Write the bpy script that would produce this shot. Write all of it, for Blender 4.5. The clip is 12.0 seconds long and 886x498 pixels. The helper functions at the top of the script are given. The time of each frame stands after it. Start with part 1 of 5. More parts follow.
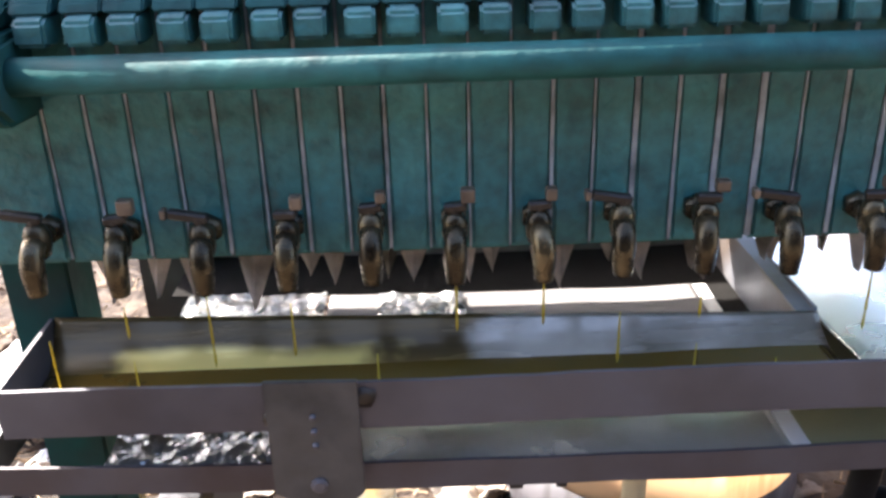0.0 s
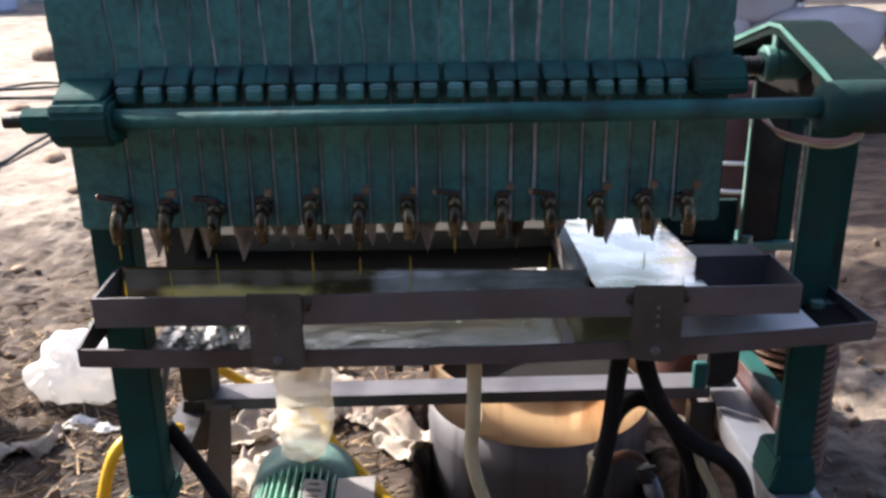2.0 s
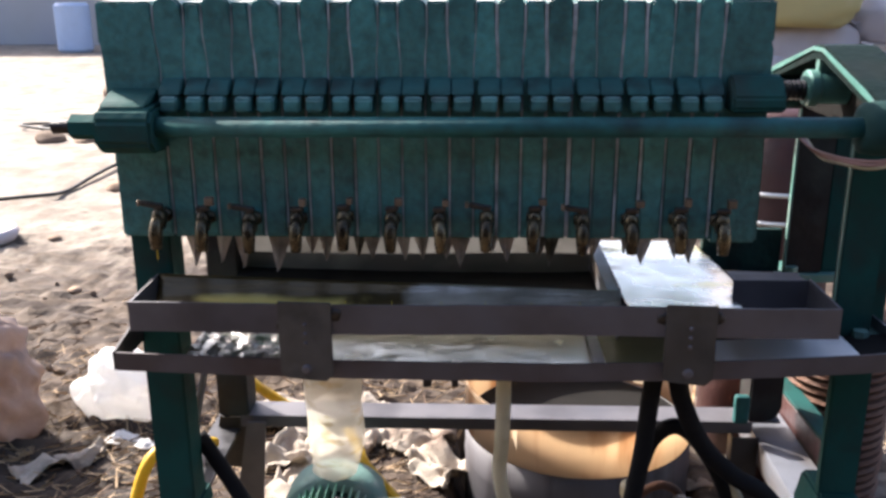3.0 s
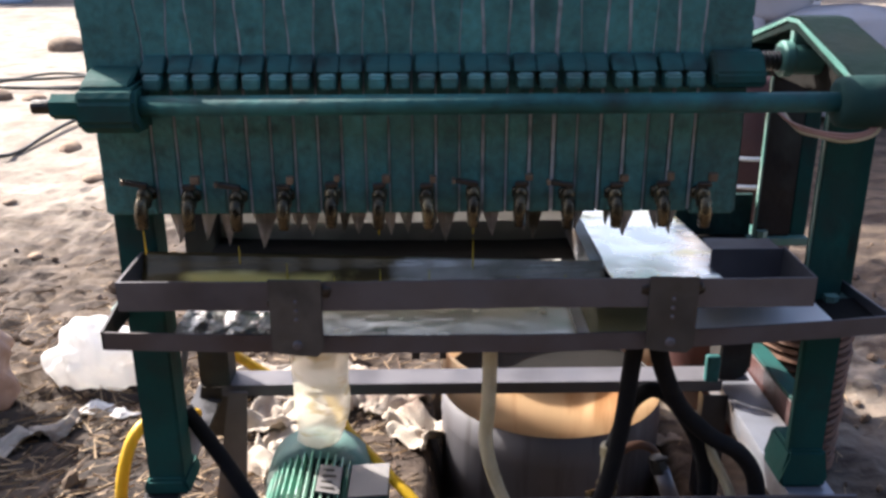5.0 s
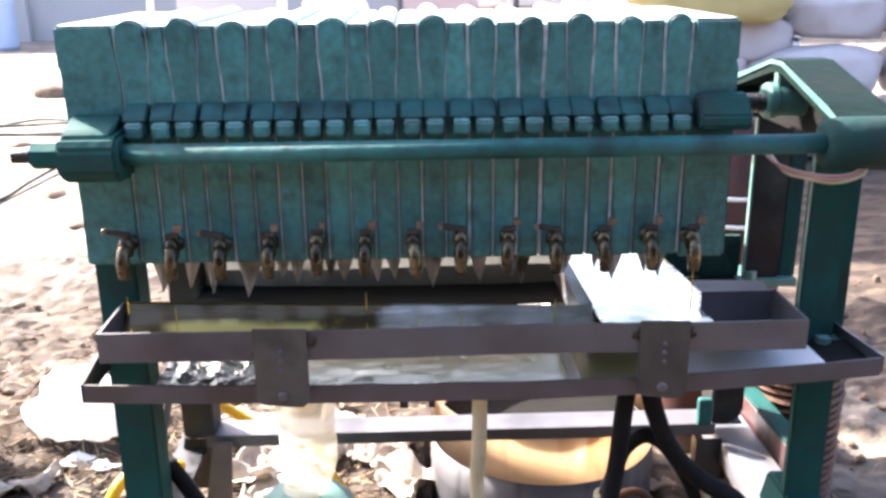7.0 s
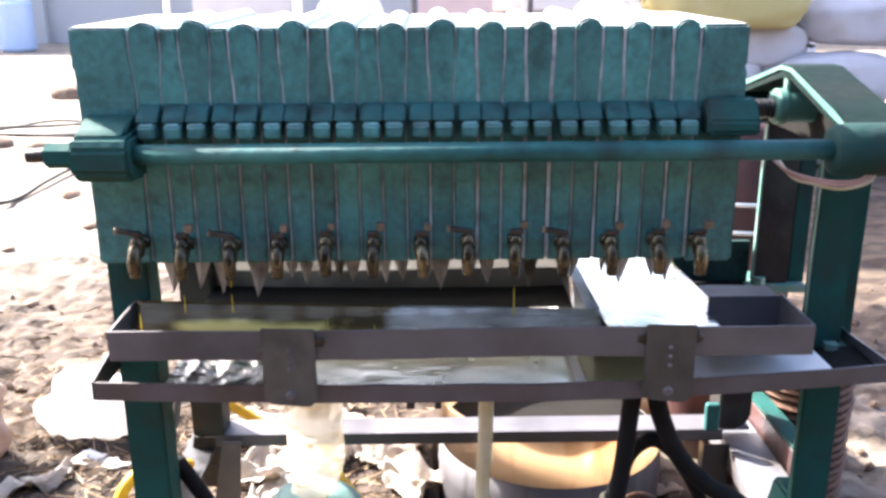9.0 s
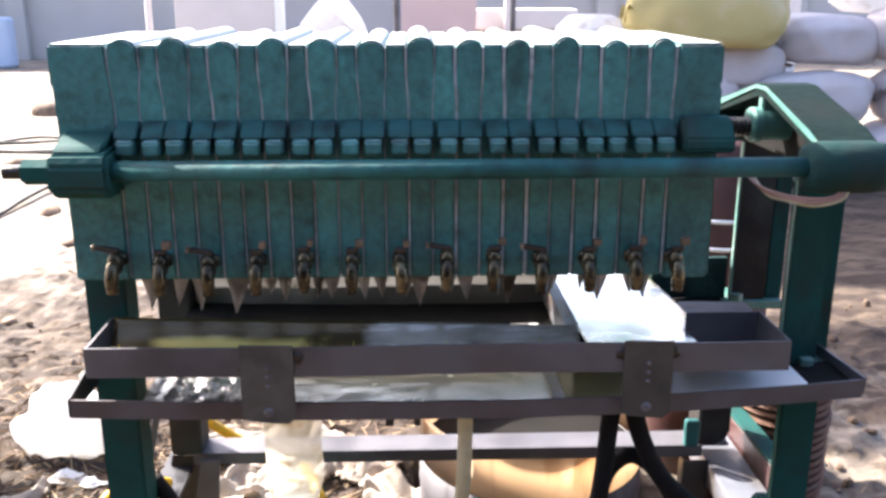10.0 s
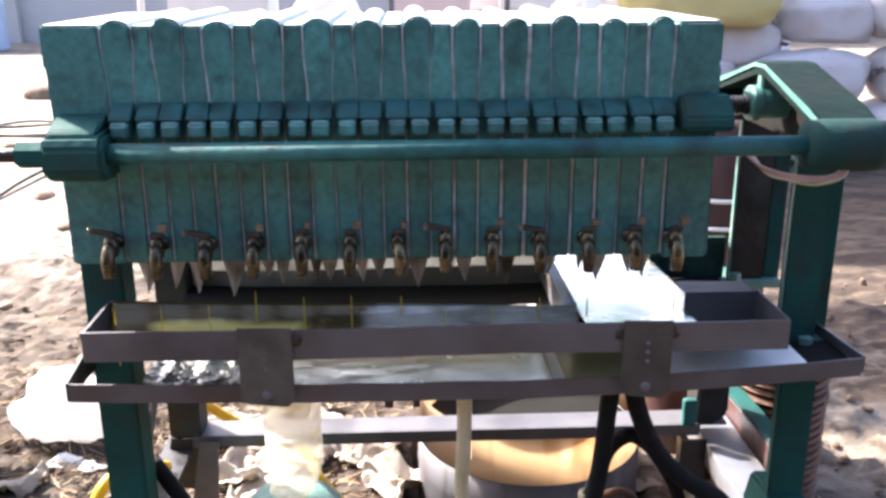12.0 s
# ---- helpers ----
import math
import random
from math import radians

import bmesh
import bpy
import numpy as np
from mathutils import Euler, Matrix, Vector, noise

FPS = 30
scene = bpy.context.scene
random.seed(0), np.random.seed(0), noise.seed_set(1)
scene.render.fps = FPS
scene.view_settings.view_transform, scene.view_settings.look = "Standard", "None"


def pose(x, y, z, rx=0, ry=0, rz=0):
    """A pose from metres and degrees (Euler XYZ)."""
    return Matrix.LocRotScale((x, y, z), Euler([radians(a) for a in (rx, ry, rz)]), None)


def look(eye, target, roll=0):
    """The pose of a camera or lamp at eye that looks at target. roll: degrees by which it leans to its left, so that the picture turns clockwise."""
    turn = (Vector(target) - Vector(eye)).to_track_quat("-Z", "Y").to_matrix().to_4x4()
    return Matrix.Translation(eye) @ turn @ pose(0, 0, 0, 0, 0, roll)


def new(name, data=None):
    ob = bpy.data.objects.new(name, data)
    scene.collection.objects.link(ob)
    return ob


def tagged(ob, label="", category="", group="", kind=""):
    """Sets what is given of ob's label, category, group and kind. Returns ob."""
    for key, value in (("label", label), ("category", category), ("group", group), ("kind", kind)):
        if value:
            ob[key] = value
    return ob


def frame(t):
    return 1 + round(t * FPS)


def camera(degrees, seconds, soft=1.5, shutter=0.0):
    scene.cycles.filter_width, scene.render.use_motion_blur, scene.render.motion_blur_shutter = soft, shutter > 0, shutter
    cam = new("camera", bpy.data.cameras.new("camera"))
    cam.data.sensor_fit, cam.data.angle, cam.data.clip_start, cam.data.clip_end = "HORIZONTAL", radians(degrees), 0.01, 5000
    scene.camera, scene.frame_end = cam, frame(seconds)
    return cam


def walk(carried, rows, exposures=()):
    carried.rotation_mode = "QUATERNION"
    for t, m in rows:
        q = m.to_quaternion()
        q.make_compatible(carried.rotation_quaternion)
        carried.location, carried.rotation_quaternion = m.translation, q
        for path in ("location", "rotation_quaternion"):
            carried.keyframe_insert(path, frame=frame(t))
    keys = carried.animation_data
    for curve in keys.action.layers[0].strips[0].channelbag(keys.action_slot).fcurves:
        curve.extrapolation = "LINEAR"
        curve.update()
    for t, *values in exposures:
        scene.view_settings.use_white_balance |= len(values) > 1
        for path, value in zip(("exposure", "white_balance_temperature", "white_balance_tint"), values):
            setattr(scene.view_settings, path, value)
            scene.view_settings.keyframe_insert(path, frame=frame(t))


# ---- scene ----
cam = camera(52.7, 12.0, 2.9)
PATH = [
    (0, (-0.124, -0.824, 1.005), (-0.098, 1.002, 0.189), -1.7),
    (0.3, (-0.103, -0.969, 1.036), (-0.114, 0.914, 0.362), -1.4),
    (0.5, (-0.087, -1.112, 1.1), (-0.109, 0.77, 0.424), -1.7),
    (0.7, (-0.102, -1.272, 1.139), (-0.035, 0.627, 0.514), -2.1),
    (1, (-0.038, -1.389, 1.183), (0.083, 0.495, 0.524), -0.7),
    (1.2, (-0.007, -1.433, 1.145), (0.097, 0.464, 0.518), -0.4),
    (1.5, (0.02, -1.469, 1.129), (0.081, 0.412, 0.452), -1.1),
    (2, (0.001, -1.468, 1.117), (0.05, 0.413, 0.439), -0.7),
    (2.5, (-0.009, -1.457, 1.123), (0.026, 0.417, 0.424), -0.9),
    (3, (0.044, -1.486, 1.067), (-0.033, 0.426, 0.486), -0.3),
    (4.8, (-0.02, -1.485, 1.109), (0.039, 0.408, 0.467), 0.8),
    (5, (-0.014, -1.49, 1.113), (0.013, 0.388, 0.426), -0.2),
    (5.5, (-0.013, -1.492, 1.117), (-0.018, 0.378, 0.408), -0.8),
    (6, (-0.013, -1.485, 1.118), (0.0, 0.396, 0.44), -0.6),
    (6.5, (-0.013, -1.474, 1.115), (0.018, 0.42, 0.474), -0.8),
    (7, (-0.013, -1.468, 1.115), (0.043, 0.439, 0.514), -0.6),
    (9, (-0.005, -1.479, 1.115), (0.023, 0.431, 0.523), -0.3),
    (9.5, (-0.009, -1.484, 1.111), (0.038, 0.431, 0.536), -0.0),
    (10, (0.003, -1.484, 1.115), (0.068, 0.436, 0.56), -0.0),
    (10.5, (0.003, -1.478, 1.114), (0.097, 0.451, 0.595), 0.4),
    (11, (0.01, -1.474, 1.105), (0.088, 0.442, 0.536), 0.2),
    (11.5, (0.001, -1.467, 1.109), (0.078, 0.443, 0.521), -0.1),
    (12, (-0.002, -1.477, 1.112), (0.073, 0.431, 0.518), -0.3),
]
EXPOSURES = [(0, 2.7, 6200, 16), (0.3, 2.9, 6200, 16), (0.5, 2.5, 6200, 16), (0.7, 1.85, 6200, 16), (1, 1.4, 6200, 16), (1.5, 1.44, 6200, 16), (2, 1.44, 6200, 16), (2.5, 1.39, 6200, 16), (3.2, 1.61, 6200, 16), (4.8, 1.58, 6200, 16), (5.5, 1.43, 6200, 16), (6, 1.93, 6200, 16), (6.5, 2.51, 6200, 16), (7.0, 2.71, 6200, 16), (9, 2.73, 6200, 16), (9.5, 2.73, 6200, 16), (10, 2.3, 6200, 16), (10.5, 2.2, 6200, 16), (11, 2.15, 6200, 16), (11.5, 2.25, 6200, 16), (12, 2.4, 6200, 16)]
walk(cam, [(t, look(eye, target, roll)) for t, eye, target, roll in PATH], EXPOSURES)

# ---- light ----
SUN_DIR = Vector((-0.60, 0.50, 0.62)).normalized()
sun = new("sun", bpy.data.lights.new("sun", "SUN"))
sun.data.energy, sun.data.angle, sun.data.color = 5.0, radians(0.55), (1.0, 0.94, 0.81)
sun.matrix_world = look(SUN_DIR * 30, (0, 0, 0))
world = bpy.data.worlds.new("sky")
scene.world = world
world.use_nodes = True
sky = world.node_tree.nodes.new("ShaderNodeTexSky")
sky.sky_type, sky.sun_disc = "NISHITA", False
sky.sun_elevation = math.asin(SUN_DIR.z)
sky.sun_rotation = math.atan2(SUN_DIR.x, SUN_DIR.y)
sky.dust_density, sky.air_density = 4.0, 0.85
world.node_tree.links.new(sky.outputs[0], world.node_tree.nodes["Background"].inputs[0])
world.node_tree.nodes["Background"].inputs[1].default_value = 0.145

# ---- materials ----
MATS = {}


def material(name, base, rough=0.6, metal=0.0, vary=0.35, grain=18.0, stain=(0, 0, 0), stain_amount=0.0, stain_scale=4.0,
             bump=0.15, bump_scale=60.0, clear=0.0, coat=0.0, transmit=0.0, ior=1.47, translucent=0.0, stretch=(1, 1, 1), jitter=0.0, top_glare=0.0):
    """A principled surface with two scales of colour change, a stain layer, roughness change and fine relief."""
    m = bpy.data.materials.new(name)
    m.use_nodes = True
    nt = m.node_tree
    b = nt.nodes["Principled BSDF"]
    co = nt.nodes.new("ShaderNodeTexCoord")
    mp = nt.nodes.new("ShaderNodeMapping")
    mp.inputs["Scale"].default_value = stretch
    nt.links.new(co.outputs["Object"], mp.inputs[0])

    def noise_node(scale, detail=4.0):
        n = nt.nodes.new("ShaderNodeTexNoise")
        n.inputs["Scale"].default_value, n.inputs["Detail"].default_value = scale, detail
        nt.links.new(mp.outputs[0], n.inputs["Vector"])
        return n

    def ramp(node, lo, hi, a, c):
        r = nt.nodes.new("ShaderNodeValToRGB")
        r.color_ramp.elements[0].position, r.color_ramp.elements[1].position = lo, hi
        r.color_ramp.elements[0].color, r.color_ramp.elements[1].color = (*a, 1), (*c, 1)
        nt.links.new(node.outputs["Fac"], r.inputs[0])
        return r.outputs[0]

    def mix(fac, a, c, mode="MIX"):
        x = nt.nodes.new("ShaderNodeMix")
        x.data_type, x.blend_type = "RGBA", mode
        for sock, val in ((x.inputs[0], fac), (x.inputs[6], a), (x.inputs[7], c)):
            if hasattr(val, "node"):
                nt.links.new(val, sock)
            else:
                sock.default_value = val
        return x.outputs[2]

    fine = noise_node(grain, 6.0)
    broad = noise_node(grain * 0.13, 3.0)
    lo = tuple(c * (1 - vary) for c in base)
    hi = tuple(min(1.0, c * (1 + vary)) for c in base)
    colour = mix(0.5, ramp(fine, 0.3, 0.7, lo, hi), ramp(broad, 0.3, 0.7, lo, hi))
    if stain_amount:
        patch = noise_node(stain_scale, 5.0)
        colour = mix(ramp(patch, 0.62 - 0.3 * stain_amount, 0.72, (0, 0, 0), (1, 1, 1)), colour, (*stain, 1))
    if jitter:
        info = nt.nodes.new("ShaderNodeObjectInfo")
        scale = nt.nodes.new("ShaderNodeMapRange")
        scale.inputs[3].default_value, scale.inputs[4].default_value = 1 - jitter, 1 + jitter
        nt.links.new(info.outputs["Random"], scale.inputs[0])
        grey = nt.nodes.new("ShaderNodeCombineColor")
        for k in range(3):
            nt.links.new(scale.outputs[0], grey.inputs[k])
        colour = mix(1.0, colour, grey.outputs[0], "MULTIPLY")
    # upward faces are coloured pale to imitate the sun's glare on them
    if top_glare:
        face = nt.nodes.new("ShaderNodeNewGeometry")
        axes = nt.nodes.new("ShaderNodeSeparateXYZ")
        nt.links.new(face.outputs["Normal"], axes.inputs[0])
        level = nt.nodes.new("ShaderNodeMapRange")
        level.inputs[1].default_value, level.inputs[2].default_value, level.inputs[4].default_value = 0.25, 0.8, top_glare
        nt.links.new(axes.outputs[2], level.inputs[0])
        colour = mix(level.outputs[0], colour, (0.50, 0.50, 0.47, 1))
    nt.links.new(colour, b.inputs["Base Color"])
    b.inputs["Metallic"].default_value = metal
    b.inputs["IOR"].default_value = ior
    b.inputs["Coat Weight"].default_value = coat
    b.inputs["Coat Roughness"].default_value = 0.08
    b.inputs["Transmission Weight"].default_value = transmit
    nt.links.new(ramp(fine, 0.3, 0.7, (max(0, rough - 0.12),) * 3, (min(1, rough + 0.12),) * 3), b.inputs["Roughness"])
    if bump:
        rel = noise_node(bump_scale, 5.0)
        bp = nt.nodes.new("ShaderNodeBump")
        bp.inputs["Strength"].default_value, bp.inputs["Distance"].default_value = bump, 0.01
        nt.links.new(rel.outputs["Fac"], bp.inputs["Height"])
        nt.links.new(bp.outputs[0], b.inputs["Normal"])
    if translucent:
        tr = nt.nodes.new("ShaderNodeBsdfTranslucent")
        nt.links.new(colour, tr.inputs[0])
        ms = nt.nodes.new("ShaderNodeMixShader")
        ms.inputs[0].default_value = translucent
        nt.links.new(b.outputs[0], ms.inputs[1])
        nt.links.new(tr.outputs[0], ms.inputs[2])
        nt.links.new(ms.outputs[0], nt.nodes["Material Output"].inputs[0])
    if clear:
        gap = nt.nodes.new("ShaderNodeBsdfTransparent")
        mc = nt.nodes.new("ShaderNodeMixShader")
        mc.inputs[0].default_value = clear
        nt.links.new(nt.nodes["Material Output"].inputs[0].links[0].from_socket, mc.inputs[1])
        nt.links.new(gap.outputs[0], mc.inputs[2])
        nt.links.new(mc.outputs[0], nt.nodes["Material Output"].inputs[0])
    MATS[name] = m
    return m


green = material("green_paint", (0.036, 0.152, 0.148), 0.5, 0, 0.5, 70, (0.016, 0.075, 0.075), 0.38, 18, 0.3, 70, jitter=0.16, top_glare=0.1)
# plate paint with the sunlit white of the tops painted in
green_plate = material("glare_top_green", (0.036, 0.152, 0.148), 0.5, 0, 0.5, 70, (0.016, 0.075, 0.075), 0.26, 26, 0.35, 90, jitter=0.22, top_glare=0.9)
# press green darkened for legs and brackets; their shade is in the colour
green_darkened = material("green_paint_darkened", (0.009, 0.060, 0.054), 0.85, 0, 0.35, 14, (0.02, 0.03, 0.026), 0.4, 8, 0.2, 45, ior=1.3)
green_pale = material("green_paint_pale", (0.075, 0.19, 0.16), 0.45, 0, 0.4, 20, (0.20, 0.26, 0.235), 0.4, 9, 0.1, 50)
# dark green that paints the shadow band above the lugs
green_neck = material("shaded_neck_green", (0.014, 0.070, 0.068), 0.7, 0, 0.4, 30, (0.008, 0.02, 0.02), 0.4, 16, 0.3, 60, ior=1.35)
greasy = material("near_black_green", (0.009, 0.036, 0.034), 0.8, 0, 0.4, 20, (0.006, 0.012, 0.012), 0.5, 16, 0.3, 60, ior=1.3)
dark_red = material("near_black_iron", (0.010, 0.006, 0.006), 0.7, 0.1, 0.4, 14, (0.02, 0.03, 0.028), 0.5, 8, 0.2, 45)
mint = material("mint_paint", (0.13, 0.34, 0.25), 0.45, 0, 0.2, 20, (0.45, 0.5, 0.45), 0.4, 9, 0.1, 50)
cowl_green = material("dust_grey_green", (0.15, 0.27, 0.235), 0.6, 0, 0.25, 24, (0.42, 0.43, 0.39), 0.45, 10, 0.12, 60)
rail_green = material("oiled_rail_green", (0.016, 0.095, 0.092), 0.62, 0, 0.45, 40, (0.012, 0.035, 0.035), 0.4, 12, 0.2, 60, ior=1.35)
# crosshead and hub copies of the green, darkened to carry shade
green_shaded = material("shaded_dark_green", (0.004, 0.014, 0.0125), 0.75, 0, 0.35, 14, (0.008, 0.013, 0.012), 0.35, 8, 0.25, 45, ior=1.2)
green_dark = material("shaded_hub_green", (0.011, 0.040, 0.037), 0.9, 0, 0.35, 14, (0.02, 0.035, 0.032), 0.35, 8, 0.2, 45, ior=1.3)
cloth_edge = material("pressed_cloth_edge", (0.33, 0.37, 0.38), 0.9, 0, 0.35, 60, (0.10, 0.12, 0.12), 0.5, 20, 0.3, 300)
cloth = material("filter_cloth", (0.56, 0.50, 0.46), 0.9, 0, 0.3, 60, (0.12, 0.10, 0.07), 0.5, 14, 0.3, 300, translucent=0.08)
brass = material("oily_brass", (0.10, 0.079, 0.043), 0.28, 0.7, 0.5, 60, (0.02, 0.015, 0.01), 0.6, 40, 0.12, 90, jitter=0.3)
worn_brass = material("worn_pale_brass", (0.15, 0.115, 0.08), 0.45, 0.3, 0.3, 60, (0.08, 0.06, 0.045), 0.4, 40, 0.1, 90, jitter=0.3)
grime = material("oily_iron", (0.03, 0.025, 0.02), 0.4, 0.3, 0.5, 50, bump=0.3)
steel = material("mild_steel", (0.108, 0.104, 0.114), 0.5, 0.3, 0.25, 14, (0.062, 0.058, 0.064), 0.5, 5, 0.06, 40)
steel_rust = material("browned_steel", (0.098, 0.091, 0.099), 0.55, 0.3, 0.3, 14, (0.068, 0.052, 0.05), 0.5, 6, 0.08, 40)
plate_grey = material("greasy_grey_plate", (0.075, 0.076, 0.074), 0.45, 0.3, 0.4, 24, (0.03, 0.03, 0.028), 0.5, 12, 0.15, 50)
steel_oiled = material("oiled_steel", (0.22, 0.145, 0.055), 0.22, 0.35, 0.5, 26, (0.04, 0.034, 0.02), 0.6, 7, 0.22, 12, stretch=(0.25, 1, 3.0))
steel_dark = material("blackened_steel", (0.03, 0.03, 0.033), 0.4, 0.4, 0.4, 14, bump=0.1)
steel_bright = material("galvanised_steel", (0.22, 0.23, 0.26), 0.42, 0.45, 0.3, 16, (0.13, 0.09, 0.06), 0.5, 7, 0.08, 40)
tin = material("oil_filmed_tin", (1.0, 0.98, 0.90), 0.26, 0.9, 0.02, 10, (0.97, 0.84, 0.22), 0.22, 6, 0.004, 14)
oil = material("amber_oil", (0.10, 0.062, 0.012), 0.06, 0, 0.25, 8, bump=0.04, bump_scale=22, coat=0.6)
oil_drip = material("falling_oil", (0.58, 0.46, 0.06), 0.06, 0, 0.1, 30, bump=0, translucent=0.55)
foil = material("crumpled_film", (0.78, 0.78, 0.75), 0.1, 0.8, 0.25, 22, (0.10, 0.10, 0.07), 0.5, 12, 1.0, 40, translucent=0.12)
milky = material("milky_sheet", (0.95, 0.92, 0.78), 0.2, 0.65, 0.06, 12, (0.66, 0.64, 0.46), 0.25, 7, 0.10, 26)
backlit_sheet = material("thin_pale_sheet", (0.46, 0.45, 0.43), 0.7, 0, 0.12, 8, (0.25, 0.23, 0.2), 0.3, 5, 0.05, 30, translucent=0.5)
olive = material("oily_olive_sheet", (0.36, 0.34, 0.19), 0.15, 0.2, 0.3, 9, bump=0.15, bump_scale=20)
paper = material("grey_board_sheet", (0.18, 0.17, 0.165), 0.6, 0, 0.1, 8, (0.35, 0.33, 0.3), 0.3, 5, 0.05, 30)
white_trim = material("white_sheet_edge", (0.78, 0.78, 0.76), 0.5, 0, 0.06, 10, bump=0.03)
rubber = material("black_rubber", (0.007, 0.0075, 0.009), 0.8, 0, 0.3, 30, (0.014, 0.013, 0.013), 0.3, 12, 0.1, 80, ior=1.25)
yellow = material("yellow_hose", (0.74, 0.47, 0.02), 0.42, 0, 0.12, 20, (0.4, 0.25, 0.04), 0.3, 12, 0.06, 80, translucent=0.2)
cream = material("cream_hose", (0.60, 0.56, 0.40), 0.35, 0, 0.15, 14, (0.42, 0.36, 0.2), 0.35, 10, 0.05, 60, translucent=0.3)
plastic_clear = material("cloudy_plastic", (0.90, 0.86, 0.72), 0.35, 0, 0.1, 16, (0.70, 0.56, 0.30), 0.3, 22, 0.15, 40, translucent=0.6, clear=0.48)
barrel_plastic = material("stained_barrel", (0.64, 0.52, 0.385), 0.5, 0, 0.15, 9, (0.36, 0.20, 0.10), 0.3, 12, 0.08, 30, stretch=(1, 1, 0.18), translucent=0.88)
drum_grey = material("streaked_grey_drum", (0.105, 0.10, 0.108), 0.6, 0, 0.25, 9, (0.03, 0.024, 0.022), 0.5, 24, 0.06, 30, stretch=(1, 1, 0.08))
# near-black: oil in the drum, painted shade on web and tray floors
sludge_shade = material("sludge_and_shade_dark", (0.016, 0.015, 0.014), 0.95, 0, 0.3, 10, ior=1.15)
rust = material("rusty_iron", (0.15, 0.075, 0.045), 0.8, 0.1, 0.45, 24, (0.06, 0.03, 0.025), 0.5, 10, 0.4, 60)
rust_red = material("dark_red_paint", (0.06, 0.024, 0.022), 0.5, 0, 0.4, 14, (0.05, 0.03, 0.03), 0.5, 8, 0.15, 50)
white_cloth = material("white_woven_bag", (0.88, 0.87, 0.85), 0.7, 0, 0.05, 20, (0.7, 0.64, 0.57), 0.12, 9, 0.3, 120, translucent=0.5)
pink_sack = material("dusty_woven_sack", (0.48, 0.39, 0.35), 0.85, 0, 0.2, 16, (0.35, 0.24, 0.17), 0.5, 7, 0.35, 160, translucent=0.35)
grey_sack = material("grey_woven_sack", (0.50, 0.46, 0.46), 0.85, 0, 0.12, 6, (0.42, 0.36, 0.34), 0.4, 3, 0.3, 90, jitter=0.12)
yellow_sack = material("yellow_woven_sack", (0.52, 0.44, 0.19), 0.8, 0, 0.12, 6, (0.6, 0.5, 0.3), 0.3, 3, 0.3, 90, translucent=0.15)
wall_paint = material("weathered_wall", (0.37, 0.365, 0.36), 0.9, 0, 0.15, 1.2, (0.33, 0.33, 0.36), 0.5, 0.6, 0.2, 6)
board_white = material("pale_board", (0.62, 0.57, 0.55), 0.8, 0, 0.08, 3, bump=0.1)
board_pink = material("pinkish_board", (0.56, 0.42, 0.40), 0.8, 0, 0.1, 3, bump=0.1)
blue_plastic = material("pale_blue_plastic", (0.36, 0.46, 0.62), 0.5, 0, 0.1, 4, bump=0.05)
cable_mat = material("black_cable", (0.03, 0.028, 0.025), 0.6, 0, 0.3, 20)
sacking = material("dirty_sacking", (0.42, 0.36, 0.29), 0.9, 0, 0.3, 16, (0.16, 0.11, 0.08), 0.55, 9, 0.4, 120)
wire_pink = material("pink_wire", (0.36, 0.22, 0.19), 0.5, 0, 0.2, 30, bump=0)
# dark surface of the added sky-blocking shed
soot = material("sky_block_boards", (0.05, 0.045, 0.04), 0.9, 0, 0.3, 4, bump=0.2, bump_scale=12)
straw_pale = material("pale_straw", (0.33, 0.23, 0.13), 0.8, 0, 0.3, 12, bump=0)
straw_dark = material("dark_straw", (0.10, 0.06, 0.035), 0.8, 0, 0.4, 12, bump=0)
stone = material("earth_clod", (0.27, 0.19, 0.125), 0.95, 0, 0.4, 20, (0.1, 0.06, 0.04), 0.5, 6, 0.5, 50, jitter=0.4)

GROUND = -0.25
# the earth: sand in the open yard, dark oily soil by the machine, painted shade at the right rear
earth = material("yard_earth", (0.245, 0.207, 0.163), 0.95, 0, 0.5, 16, (0.13, 0.095, 0.07), 0.6, 4.5, 1.0, 34)


nt = earth.node_tree
base_in = nt.nodes["Principled BSDF"].inputs["Base Color"]
sand_out = base_in.links[0].from_socket
geo = nt.nodes.new("ShaderNodeTexCoord")
far_from = nt.nodes.new("ShaderNodeVectorMath")
far_from.operation = "DISTANCE"
far_from.inputs[1].default_value = (-1.65, 0.15, GROUND)
nt.links.new(geo.outputs["Object"], far_from.inputs[0])
clump = nt.nodes.new("ShaderNodeTexNoise")
clump.inputs["Scale"].default_value, clump.inputs["Detail"].default_value = 9.0, 7.0
# second centre: shade on the right-hand yard, painted as dark ground
far_shade = nt.nodes.new("ShaderNodeVectorMath")
far_shade.operation = "DISTANCE"
far_shade.inputs[1].default_value = (2.4, 3.6, GROUND)
nt.links.new(geo.outputs["Object"], far_shade.inputs[0])
nearest = nt.nodes.new("ShaderNodeMath")
nearest.operation = "MINIMUM"
nt.links.new(far_from.outputs["Value"], nearest.inputs[0])
# third centre: unseen ground in front, darkened to cut bounced light
far_front = nt.nodes.new("ShaderNodeVectorMath")
far_front.operation = "DISTANCE"
far_front.inputs[1].default_value = (0.1, -1.7, GROUND)
nt.links.new(geo.outputs["Object"], far_front.inputs[0])
either = nt.nodes.new("ShaderNodeMath")
either.operation = "MINIMUM"
nt.links.new(far_shade.outputs["Value"], either.inputs[0])
nt.links.new(far_front.outputs["Value"], either.inputs[1])
nt.links.new(either.outputs[0], nearest.inputs[1])
